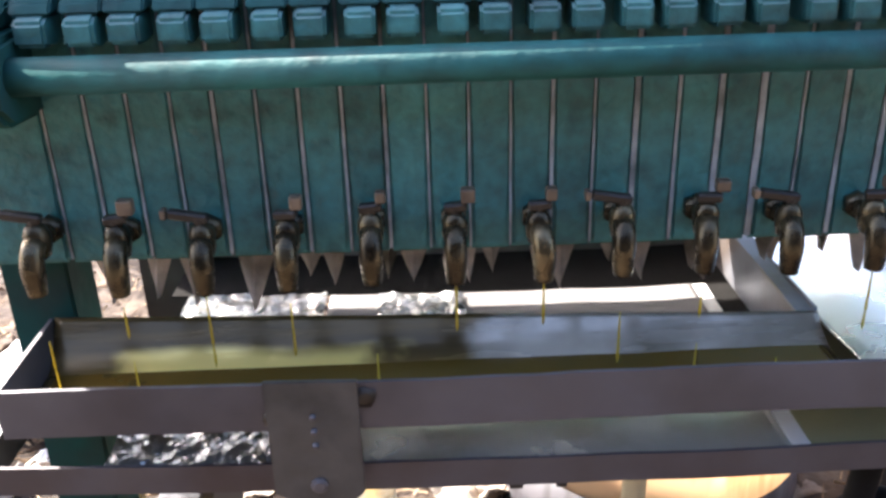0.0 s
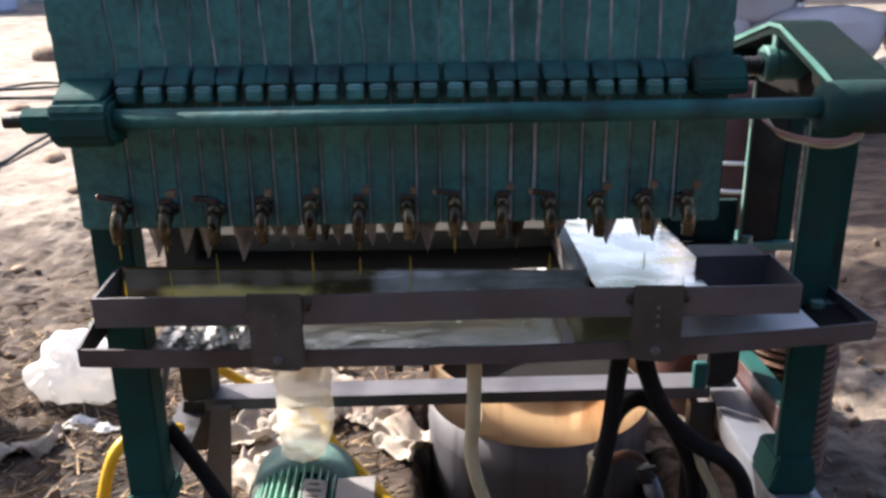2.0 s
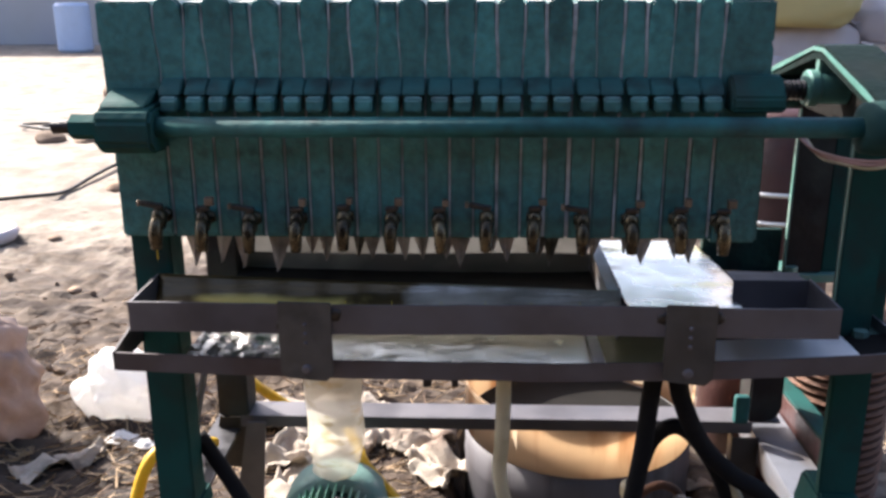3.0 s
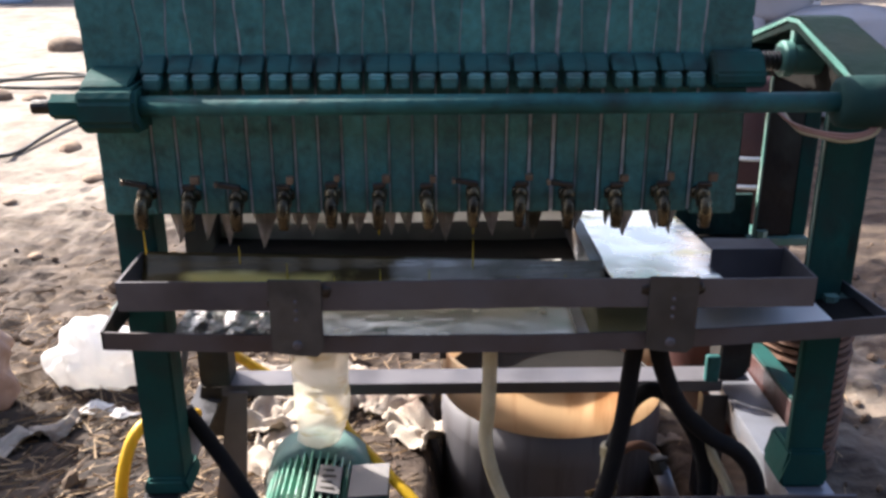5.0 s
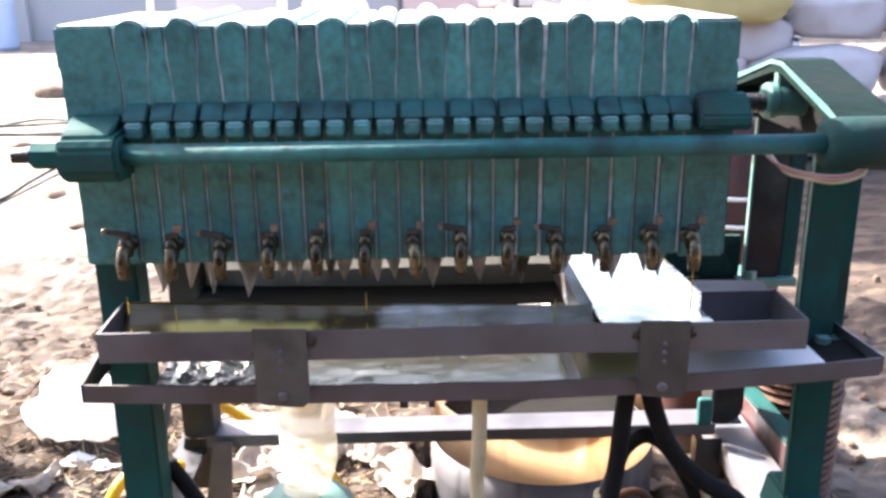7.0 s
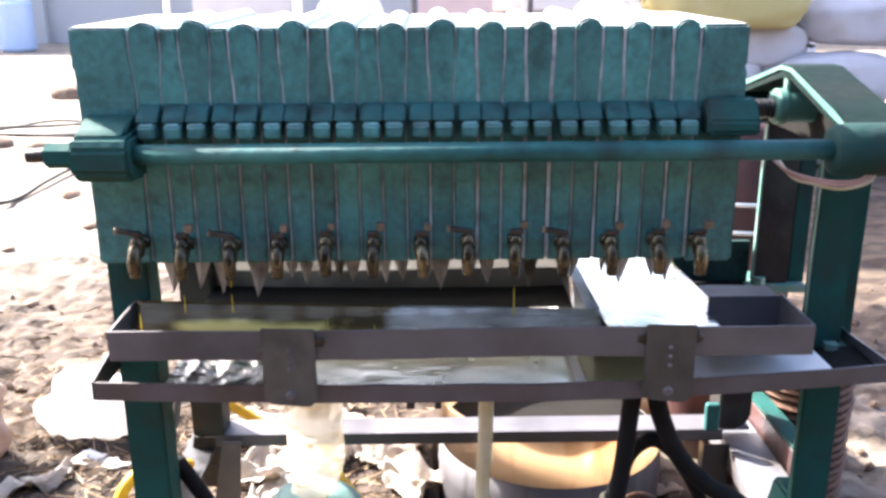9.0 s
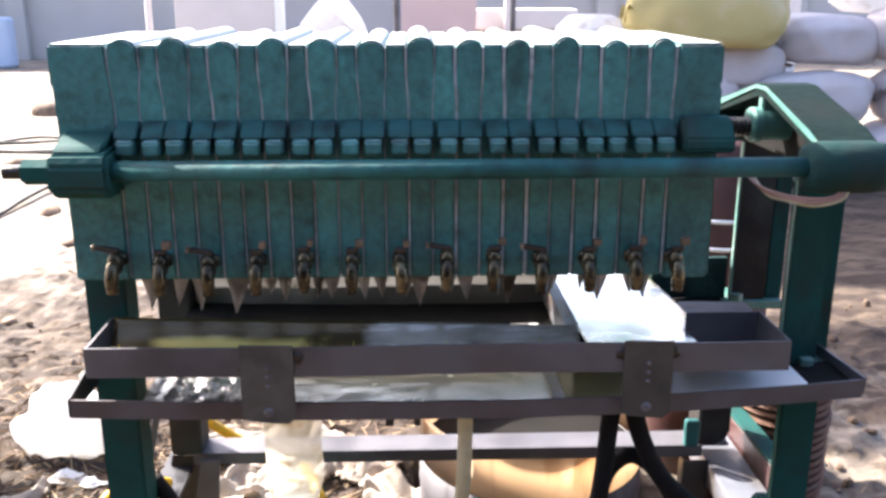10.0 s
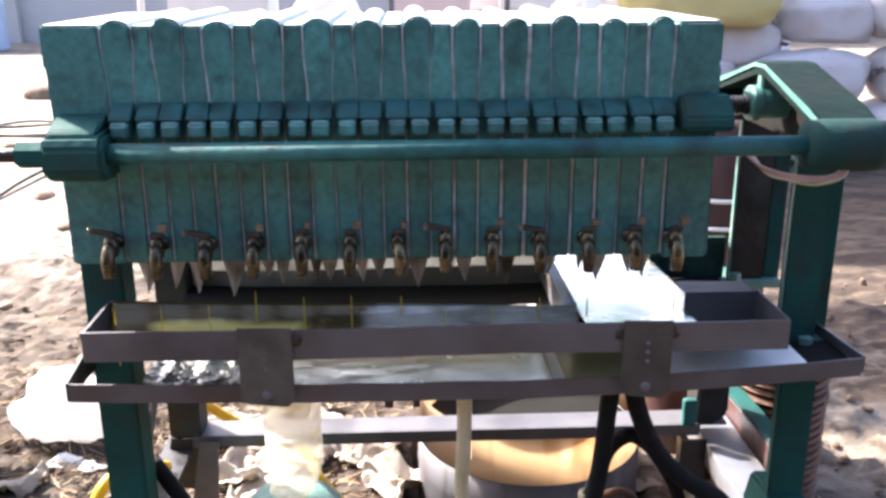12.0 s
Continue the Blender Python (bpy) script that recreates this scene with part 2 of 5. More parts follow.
add = nt.nodes.new("ShaderNodeMath")
add.operation = "MULTIPLY_ADD"
add.inputs[1].default_value = 3.2
nt.links.new(geo.outputs["Object"], clump.inputs["Vector"])
nt.links.new(clump.outputs["Fac"], add.inputs[0])
nt.links.new(nearest.outputs[0], add.inputs[2])
span = nt.nodes.new("ShaderNodeMapRange")
span.inputs[1].default_value, span.inputs[2].default_value = 3.9, 4.7
nt.links.new(add.outputs[0], span.inputs[0])
soil = nt.nodes.new("ShaderNodeMix")
soil.data_type = "RGBA"
furrow = nt.nodes.new("ShaderNodeMapping")
furrow.inputs["Scale"].default_value = (2.2, 7.0, 1.0)
furrow.inputs["Rotation"].default_value = (0, 0, 0.25)
nt.links.new(geo.outputs["Object"], furrow.inputs[0])
layers = nt.nodes.new("ShaderNodeTexNoise")
layers.inputs["Scale"].default_value, layers.inputs["Detail"].default_value, layers.inputs["Distortion"].default_value = 1.6, 9.0, 0.8
nt.links.new(furrow.outputs[0], layers.inputs["Vector"])
tones = nt.nodes.new("ShaderNodeValToRGB")
tones.color_ramp.elements[0].position, tones.color_ramp.elements[1].position = 0.44, 0.78
tones.color_ramp.elements[0].color, tones.color_ramp.elements[1].color = (0.036, 0.022, 0.014, 1), (0.145, 0.105, 0.07, 1)
nt.links.new(layers.outputs["Fac"], tones.inputs[0])
# darkest brown inside a ragged circle left of the press
far_murky = nt.nodes.new("ShaderNodeVectorMath")
far_murky.operation = "DISTANCE"
far_murky.inputs[1].default_value = (-1.15, 0.35, GROUND)
nt.links.new(geo.outputs["Object"], far_murky.inputs[0])
murky_edge = nt.nodes.new("ShaderNodeMath")
murky_edge.operation = "MULTIPLY_ADD"
murky_edge.inputs[1].default_value = 0.9
nt.links.new(clump.outputs["Fac"], murky_edge.inputs[0])
nt.links.new(far_murky.outputs["Value"], murky_edge.inputs[2])
murky_span = nt.nodes.new("ShaderNodeMapRange")
murky_span.inputs[1].default_value, murky_span.inputs[2].default_value = 0.85, 1.2
nt.links.new(murky_edge.outputs[0], murky_span.inputs[0])
murky = nt.nodes.new("ShaderNodeMix")
murky.data_type = "RGBA"
murky.inputs[6].default_value = (0.026, 0.017, 0.011, 1)
nt.links.new(murky_span.outputs[0], murky.inputs[0])
nt.links.new(tones.outputs[0], murky.inputs[7])
nt.links.new(murky.outputs[2], soil.inputs[6])
nt.links.new(span.outputs[0], soil.inputs[0])
nt.links.new(sand_out, soil.inputs[7])
nt.links.new(soil.outputs[2], base_in)


# the trough's back wall: bare silvery sheet, oily to the left, gold reflection painted along the bottom
nt = steel_oiled.node_tree
base_in = nt.nodes["Principled BSDF"].inputs["Base Color"]
oily_out = base_in.links[0].from_socket
where = nt.nodes.new("ShaderNodeTexCoord")
wavy = nt.nodes.new("ShaderNodeTexNoise")
wavy.inputs["Scale"].default_value, wavy.inputs["Detail"].default_value = 7.0, 4.0
nt.links.new(where.outputs["Object"], wavy.inputs["Vector"])
shift = nt.nodes.new("ShaderNodeVectorMath")
shift.operation = "MULTIPLY_ADD"
shift.inputs[1].default_value = (0.25, 0.0, 0.022)
nt.links.new(wavy.outputs["Color"], shift.inputs[0])
nt.links.new(where.outputs["Object"], shift.inputs[2])
axes = nt.nodes.new("ShaderNodeSeparateXYZ")
nt.links.new(shift.outputs[0], axes.inputs[0])


def span_node(socket, a, b):
    r = nt.nodes.new("ShaderNodeMapRange")
    r.interpolation_type = "SMOOTHSTEP"
    r.inputs[1].default_value, r.inputs[2].default_value = a, b
    nt.links.new(socket, r.inputs[0])
    return r.outputs[0]


def blend(fac, a, c):
    x = nt.nodes.new("ShaderNodeMix")
    x.data_type = "RGBA"
    nt.links.new(fac, x.inputs[0])
    nt.links.new(a, x.inputs[6])
    if hasattr(c, "node"):
        nt.links.new(c, x.inputs[7])
    else:
        x.inputs[7].default_value = c
    return x.outputs[2]


# mask for the gold glow painted on the oily wall's lower left
film = nt.nodes.new("ShaderNodeMath")
film.operation = "MULTIPLY"
nt.links.new(span_node(axes.outputs[2], 0.532, 0.520), film.inputs[0])
nt.links.new(span_node(axes.outputs[0], -0.36, -0.30), film.inputs[1])
glow_end = nt.nodes.new("ShaderNodeMath")
glow_end.operation = "MULTIPLY"
nt.links.new(film.outputs[0], glow_end.inputs[0])
nt.links.new(span_node(axes.outputs[0], -0.03, -0.07), glow_end.inputs[1])
gold_glow = blend(glow_end.outputs[0], oily_out, (0.95, 0.74, 0.24, 1))
bare = nt.nodes.new("ShaderNodeValToRGB")
bare.color_ramp.elements[0].position, bare.color_ramp.elements[1].position = 0.35, 0.6
bare.color_ramp.elements[0].color, bare.color_ramp.elements[1].color = (0.22, 0.19, 0.14, 1), (0.66, 0.60, 0.50, 1)
nt.links.new(wavy.outputs["Fac"], bare.inputs[0])
nt.links.new(blend(span_node(axes.outputs[0], 0.02, 0.06), gold_glow, bare.outputs[0]), base_in)


# ---- mesh helpers ----
def part(name, bm, mat, parent=None, label="", smooth=False):
    me = bpy.data.meshes.new(name)
    bmesh.ops.recalc_face_normals(bm, faces=bm.faces)
    bm.to_mesh(me)
    bm.free()
    me.materials.append(mat)
    if smooth:
        for p in me.polygons:
            p.use_smooth = True
    ob = new(name, me)
    if parent:
        ob.parent = parent
    if label:
        ob["label"] = label
    return ob


def thing(name, label, category, group="", kind="", at=(0, 0, 0)):
    ob = new(name)
    ob.location = at
    return tagged(ob, label, category, group, kind)


def box(bm, x0, x1, y0, y1, z0, z1, bevel=0.0, segs=2):
    r = bmesh.ops.create_cube(bm, size=1.0)
    for v in r["verts"]:
        v.co = Vector((x0 + (v.co.x + 0.5) * (x1 - x0), y0 + (v.co.y + 0.5) * (y1 - y0), z0 + (v.co.z + 0.5) * (z1 - z0)))
    if bevel:
        edges = list({e for v in r["verts"] for e in v.link_edges})
        bmesh.ops.bevel(bm, geom=edges, offset=bevel, segments=segs, affect="EDGES", profile=0.5)
    return bm


def beam(bm, a, b, w, h, bevel=0.002, up=(0, 0, 1)):
    """A rectangular bar from a to b, w across and h high."""
    a, b = Vector(a), Vector(b)
    d = (b - a).normalized()
    s = d.cross(Vector(up)).normalized()
    u = s.cross(d)
    vs = [bm.verts.new(p + s * (i * w / 2) + u * (j * h / 2)) for p in (a, b) for i, j in ((-1, -1), (1, -1), (1, 1), (-1, 1))]
    fs = [bm.faces.new([vs[k] for k in q]) for q in ((0, 1, 2, 3), (7, 6, 5, 4), (0, 4, 5, 1), (1, 5, 6, 2), (2, 6, 7, 3), (3, 7, 4, 0))]
    if bevel:
        bmesh.ops.bevel(bm, geom=list({e for f in fs for e in f.edges}), offset=bevel, segments=1, affect="EDGES")
    return bm


def prism(bm, pts, x0, x1, bevel=0.0, axis="x"):
    """A polygon in (y, z) (or x, z for axis y) pushed from x0 to x1."""
    def at(p, s):
        return (s, p[0], p[1]) if axis == "x" else (p[0], s, p[1]) if axis == "y" else (p[0], p[1], s)
    a = [bm.verts.new(at(p, x0)) for p in pts]
    b = [bm.verts.new(at(p, x1)) for p in pts]
    n = len(pts)
    fs = [bm.faces.new(a[::-1]), bm.faces.new(b)]
    fs += [bm.faces.new((a[i], a[(i + 1) % n], b[(i + 1) % n], b[i])) for i in range(n)]
    if bevel:
        bmesh.ops.bevel(bm, geom=list({e for f in fs for e in f.edges}), offset=bevel, segments=2, affect="EDGES")
    return bm


def rod(bm, a, b, r0, r1=None, segs=20, caps=True):
    a, b = Vector(a), Vector(b)
    r1 = r0 if r1 is None else r1
    m = Matrix.Translation((a + b) / 2) @ (b - a).to_track_quat("Z", "Y").to_matrix().to_4x4()
    bmesh.ops.create_cone(bm, cap_ends=caps, segments=segs, radius1=r0, radius2=r1, depth=(b - a).length, matrix=m)
    return bm


def smooth_path(pts, steps=8):
    pts = [Vector(p) for p in pts]
    ext = [2 * pts[0] - pts[1], *pts, 2 * pts[-1] - pts[-2]]
    out = []
    for i in range(1, len(ext) - 2):
        p0, p1, p2, p3 = ext[i - 1:i + 3]
        for k in range(steps):
            t = k / steps
            out.append(0.5 * (2 * p1 + (p2 - p0) * t + (2 * p0 - 5 * p1 + 4 * p2 - p3) * t * t + (3 * p1 - p0 - 3 * p2 + p3) * t ** 3))
    return out + [pts[-1]]


def sweep(bm, pts, r, segs=12, steps=8, ribs=0.0, rib_every=2):
    """A hose along a smooth path; r may be a number or one radius for each step along the way (0 to 1)."""
    path = smooth_path(pts, steps)
    rings = []
    u = Vector((0.3, 0.2, 1)).normalized()
    for i, p in enumerate(path):
        d = (path[min(i + 1, len(path) - 1)] - path[max(i - 1, 0)]).normalized()
        s = d.cross(u).normalized()
        u = s.cross(d).normalized()
        rr = r(i / (len(path) - 1)) if callable(r) else r
        if ribs and i % rib_every == 0:
            rr *= 1 - ribs
        rings.append([bm.verts.new(p + (s * math.cos(2 * math.pi * k / segs) + u * math.sin(2 * math.pi * k / segs)) * rr) for k in range(segs)])
    for a, b in zip(rings, rings[1:]):
        for k in range(segs):
            bm.faces.new((a[k], a[(k + 1) % segs], b[(k + 1) % segs], b[k]))
    bm.faces.new(rings[0][::-1]), bm.faces.new(rings[-1])
    return bm


def lathe(bm, profile, centre, segs=32, axis="z", wobble=0.0, seed=0, ring_only=False):
    """Turn (radius, height) pairs about an axis through centre; ring_only joins the last pair to the first, leaving a hole."""
    rings = []
    for j, (r, h) in enumerate(profile):
        ring = []
        for k in range(segs):
            a = 2 * math.pi * k / segs
            q = r * (1 + wobble * noise.noise((math.cos(a) * 2 + seed, math.sin(a) * 2, h * 6)))
            c, s = q * math.cos(a), q * math.sin(a)
            p = (c, s, h) if axis == "z" else (h, c, s) if axis == "x" else (c, h, s)
            ring.append(bm.verts.new(Vector(centre) + Vector(p)))
        rings.append(ring)
    for a, b in zip(rings, rings[1:] + (rings[:1] if ring_only else [])):
        for k in range(segs):
            bm.faces.new((a[k], a[(k + 1) % segs], b[(k + 1) % segs], b[k]))
    if not ring_only:
        bm.faces.new(rings[0][::-1]), bm.faces.new(rings[-1])
    return bm


def sheet(bm, x0, x1, y0, y1, height, nx=24, ny=12, thick=0.002):
    """A thin sheet over a rectangle whose height(x, y) may crumple."""
    tops, lows = [], []
    for i in range(nx + 1):
        for j in range(ny + 1):
            x, y = x0 + (x1 - x0) * i / nx, y0 + (y1 - y0) * j / ny
            z = height(x, y)
            tops.append(bm.verts.new((x, y, z)))
            lows.append(bm.verts.new((x, y, z - thick)))
    at = lambda i, j: i * (ny + 1) + j
    for i in range(nx):
        for j in range(ny):
            q = (at(i, j), at(i + 1, j), at(i + 1, j + 1), at(i, j + 1))
            bm.faces.new([tops[k] for k in q])
            bm.faces.new([lows[k] for k in reversed(q)])
    rim = [at(i, 0) for i in range(nx)] + [at(nx, j) for j in range(ny)] + [at(i, ny) for i in range(nx, 0, -1)] + [at(0, j) for j in range(ny, 0, -1)]
    for a, b in zip(rim, rim[1:] + rim[:1]):
        bm.faces.new((tops[b], tops[a], lows[a], lows[b]))
    return bm


def ground_height(x, y):
    n = noise.fractal((x * 1.3, y * 1.3, 0.0), 1.0, 2.0, 4) * 0.035
    n += noise.fractal((x * 5, y * 6, 3.0), 1.0, 2.0, 3) * 0.026
    n += (abs(noise.noise((x * 7 + 2 * noise.noise((x, y, 1)), y * 15, 7.0))) - 0.25) * (0.055 if x < 0 else 0.03)
    n += noise.fractal((x * 21, y * 25, 9.0), 1.0, 2.0, 2) * 0.018
    near = max(0.0, 1 - math.hypot(x, y - 0.3) / 7)
    under = min(1.0, max(0.0, (math.hypot(x - 0.1, (y - 0.3) * 1.3) - 0.75) / 0.6))
    pit = max(abs(x - 0.30) / 0.335, abs(y - 0.45) / 0.62)
    pit = min(1.0, max(0.0, (1.0 - pit) / 0.22))
    return GROUND + n * (0.25 + 0.75 * near) * (0.15 + 0.85 * under) - 0.27 * pit * pit * (3 - 2 * pit)


# ---- ground ----
def build_ground():
    bm = bmesh.new()
    xs = sorted({round(-3.2 + 0.04 * i, 3) for i in range(164)} | {round(-1.9 + 0.02 * i, 3) for i in range(190)} | {-900, -300, -100, -45, -25, -16, -11, -8, -6, -5, -4.4, -3.8, 4, 5, 6, 8, 11, 16, 25, 45, 100, 300, 900})
    ys = sorted({round(-1.4 + 0.04 * i, 3) for i in range(136)} | {round(0.0 + 0.02 * i, 3) for i in range(110)} | {-900, -300, -100, -40, -15, -8, -5, -3.5, -2.4, -1.8, 4.3, 4.7, 5.2, 6, 7, 8.5, 10, 12, 15, 20, 28, 45, 100, 300, 900})
    grid = [[bm.verts.new((x, y, ground_height(x, y) if abs(x) < 30 and abs(y) < 30 else GROUND)) for y in ys] for x in xs]
    for a, b in zip(grid, grid[1:]):
        for j in range(len(ys) - 1):
            mid = (a[j].co + b[j + 1].co) / 2
            if math.hypot(mid.x - 0.318, mid.y - 0.742) > 0.298:  # the drum is sunk in a pit
                bm.faces.new((a[j], b[j], b[j + 1], a[j + 1]))
    ob = part("ground", bm, earth, smooth=True)
    tagged(ob, "trampled sandy earth with dark oily patches and painted shade", "ground", kind="structure")
    bm = bmesh.new()
    rnd = random.Random(5)
    for _ in range(620):
        x, y = rnd.uniform(-3.0, 3.0), rnd.uniform(-0.6, 2.5)
        if -0.75 < x < 1.0 and -0.2 < y < 0.8 and rnd.random() < 0.8:
            continue
        r = rnd.choice((0.006, 0.009, 0.012, 0.02, 0.03)) * rnd.uniform(0.6, 1.2)
        m = Matrix.Translation((x, y, ground_height(x, y) + r * 0.3)) @ Euler([rnd.uniform(0, 6) for _ in range(3)]).to_matrix().to_4x4() @ Matrix.Diagonal((1, rnd.uniform(0.5, 1), rnd.uniform(0.4, 0.8), 1))
        bmesh.ops.create_icosphere(bm, subdivisions=1, radius=r, matrix=m)
    ob = part("rubble", bm, stone)
    tagged(ob, "scattered clods and chips of brown earth", "rubble", kind="stuff")


def build_straw():
    for name, m, count, seed, label in (("straw", straw_pale, 2600, 3, "pale trampled straw and fibres on the earth"), ("straw", straw_dark, 1800, 4, "dark wet straw and husks on the earth")):
        rnd = random.Random(seed)
        verts, faces = [], []
        while len(faces) < count:
            x, y = rnd.gauss(-0.7, 0.75), rnd.gauss(0.75, 0.6)
            if y < -0.3 or x < -2.4 or x > 1.8 or math.hypot(x - 0.318, y - 0.742) < 0.34:
                continue
            a, l, w = rnd.uniform(0, math.pi), rnd.uniform(0.02, 0.09), rnd.uniform(0.001, 0.0032)
            if rnd.random() < 0.6:
                a = rnd.gauss(0.2, 0.5)
            dx, dy = math.cos(a) * l / 2, math.sin(a) * l / 2
            nx, ny = -math.sin(a) * w, math.cos(a) * w
            k = len(verts)
            for sx, sy, sw in ((-1, -1, 1), (-1, -1, -1), (1, 1, -0.3), (1, 1, 0.3)):
                px, py = x + sx * dx + nx * sw, y + sy * dy + ny * sw
                verts.append((px, py, ground_height(px, py) + 0.004 + (0.012 * rnd.random() if sx > 0 else 0)))
            faces.append((k, k + 1, k + 2, k + 3))
        me = bpy.data.meshes.new(name)
        me.from_pydata(verts, [], faces)
        me.materials.append(m)
        tagged(new(name, me), label, "straw", kind="stuff")


# ---- the press ----
X_HEAD, X_FOLLOW, TOP, BOTTOM, DEPTH = -0.484, 0.436, 1.033, 0.635, 0.45
PITCH = 0.04
RAIL_Z, RAIL_Y = 0.8365, -0.055


def plate_bm(x0, x1, rounded, top, flare):
    """One cast plate: the frames swell into a round head, the plates between them draw in to make room."""
    bm = bmesh.new()
    a0, a1 = (x0 - flare, x1 + flare) if rounded else (x0 + flare, x1 - flare)
    pts = [(x0, BOTTOM), (x1, BOTTOM), (x1, 0.935), (a1, 0.985)]
    r = (a1 - a0) / 2
    if rounded:
        for k in range(9):
            a = math.pi * k / 8
            pts.append((a0 + r + r * math.cos(a), top - r * 0.8 + r * 0.8 * math.sin(a)))
    else:
        pts += [(a1, top), (a0, top)]
    pts += [(a0, 0.985), (x0, 0.935)]
    prism(bm, pts, 0.0 if rounded else 0.0015, DEPTH, axis="y")
    front = [e for e in bm.edges if e.verts[0].co.y < 0.002 and e.verts[1].co.y < 0.002]
    bmesh.ops.bevel(bm, geom=front, offset=0.004, segments=2, affect="EDGES")
    return bm


def lug_bm(xc, w, seed):
    bm = bmesh.new()
    r = random.Random(seed)
    d = r.uniform(-0.002, 0.002)
    prism(bm, [(0.002, 0.884), (0.002, 0.856), (-0.03, 0.856), (-0.046 + d, 0.859), (-0.045 + d, 0.879), (-0.036, 0.884)], xc - w / 2, xc + w / 2, 0.003)
    return bm


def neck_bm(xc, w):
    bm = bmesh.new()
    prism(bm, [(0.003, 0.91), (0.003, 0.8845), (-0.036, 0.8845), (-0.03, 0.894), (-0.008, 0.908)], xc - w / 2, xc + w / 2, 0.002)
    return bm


def tap(press, xc, seed):
    """A small brass cock: stem from the plate, valve body, square key and down-turned spout."""
    r = random.Random(seed)
    z = 0.674 + r.uniform(-0.003, 0.003)
    tilt = r.uniform(-0.004, 0.004)
    bm = bmesh.new()
    rod(bm, (xc, 0.003, z), (xc, -0.03, z), 0.009, segs=12)
    rod(bm, (xc, -0.003, z), (xc, -0.014, z), 0.014, segs=6)
    lathe(bm, [(0.006, -0.018), (0.0105, -0.014), (0.0125, -0.004), (0.0125, 0.008), (0.0095, 0.015), (0.006, 0.019)], (xc, -0.038, z), 14)
    body = part("tap", bm, brass, press, "oily brass tap", True)
    bm = bmesh.new()
    sweep(bm, [(xc, -0.036, z + 0.002), (xc + tilt * 0.5, -0.050, z - 0.003), (xc + tilt, -0.057, z - 0.018), (xc + tilt, -0.058, z - 0.032), (xc + tilt, -0.058, z - 0.046)],
          lambda t: 0.0102 + 0.0012 * math.sin(math.pi * t) - 0.003 * max(0, t - 0.6), 12, 5)
    part("spout", bm, brass, body, "worn brass spout", True)
    bm = bmesh.new()
    rod(bm, (xc, -0.038, z + 0.014), (xc, -0.038, z + 0.022), 0.0065, segs=8)
    if seed % 7 in (0, 2):
        beam(bm, (xc + 0.008, -0.038, z + 0.022), (xc - 0.030, -0.036, z + 0.028), 0.011, 0.009, 0.002)
        part("key", bm, grime, body, "grimy tap lever")
        bm = bmesh.new()
        box(bm, xc - 0.0365, xc - 0.0305, -0.042, -0.030, z + 0.023, z + 0.033, 0.002)
        part("key_end", bm, worn_brass, body, "worn bare lever end")
    else:
        beam(bm, (xc - 0.010, -0.038, z + 0.022), (xc + 0.012, -0.038 - r.uniform(0.0, 0.008), z + 0.024), 0.011, 0.009, 0.002)
        part("key", bm, grime, body, "grimy tap key")
        bm = bmesh.new()
        w = r.uniform(0.0045, 0.0075)
        box(bm, xc + 0.006, xc + 0.006 + 2 * w, -0.046, -0.034, z + 0.0285, z + 0.0285 + r.uniform(0.010, 0.016), 0.002)
        part("key_end", bm, worn_brass, body, "worn bare key end")
    return xc + tilt


def tip_bm(xc, seed, size=1.0):
    """The wet corner of a filter cloth that hangs below a frame."""
    r = random.Random(seed)
    bm = bmesh.new()
    w, h = size * r.uniform(0.018, 0.025), size * r.uniform(0.046, 0.070)
    lean, y = r.uniform(-0.008, 0.008), 0.035 + r.uniform(-0.02, 0.04)
    rows = []
    for j in range(6):
        t = j / 5
        ww = w * (1 - t) ** 0.9 + 0.0012
        rows.append([bm.verts.new((xc + lean * t + ww * s, y + 0.012 * abs(s) + 0.006 * math.sin(3 * t + seed), BOTTOM + 0.012 - (h + 0.012) * t)) for s in (-1, -0.5, 0, 0.5, 1)])
    for a, b in zip(rows, rows[1:]):
        for k in range(4):
            bm.faces.new((a[k], a[k + 1], b[k + 1], b[k]))
    ext = bmesh.ops.solidify(bm, geom=bm.faces[:], thickness=0.0015)
    return bm


def leg(press, mat, label, x0, x1, y0, y1, z0, z1, foot=0.0, name="leg"):
    """A cast channel leg, standing in a flared foot where it has one."""
    bm = bmesh.new()
    w = 0.012
    prism(bm, [(x0, y0), (x1, y0), (x1, y1), (x1 - w, y1), (x1 - w, y0 + w), (x0 + w, y0 + w), (x0 + w, y0 + 0.022), (x0, y0 + 0.022)], z0 + foot * 0.7, z1, 0.003, axis="z")
    ob = part(name, bm, mat, press, label)
    if foot:
        bm = bmesh.new()
        e = 0.011
        prism(bm, [(x0 - e, z0), (x1 + e, z0), (x1 + e, z0 + foot * 0.3), (x1 + 0.002, z0 + foot), (x0 - 0.002, z0 + foot), (x0 - e, z0 + foot * 0.3)], y0 - 0.012, y1 + 0.02, 0.006, axis="y")
        part("foot", bm, mat, ob)
    return ob


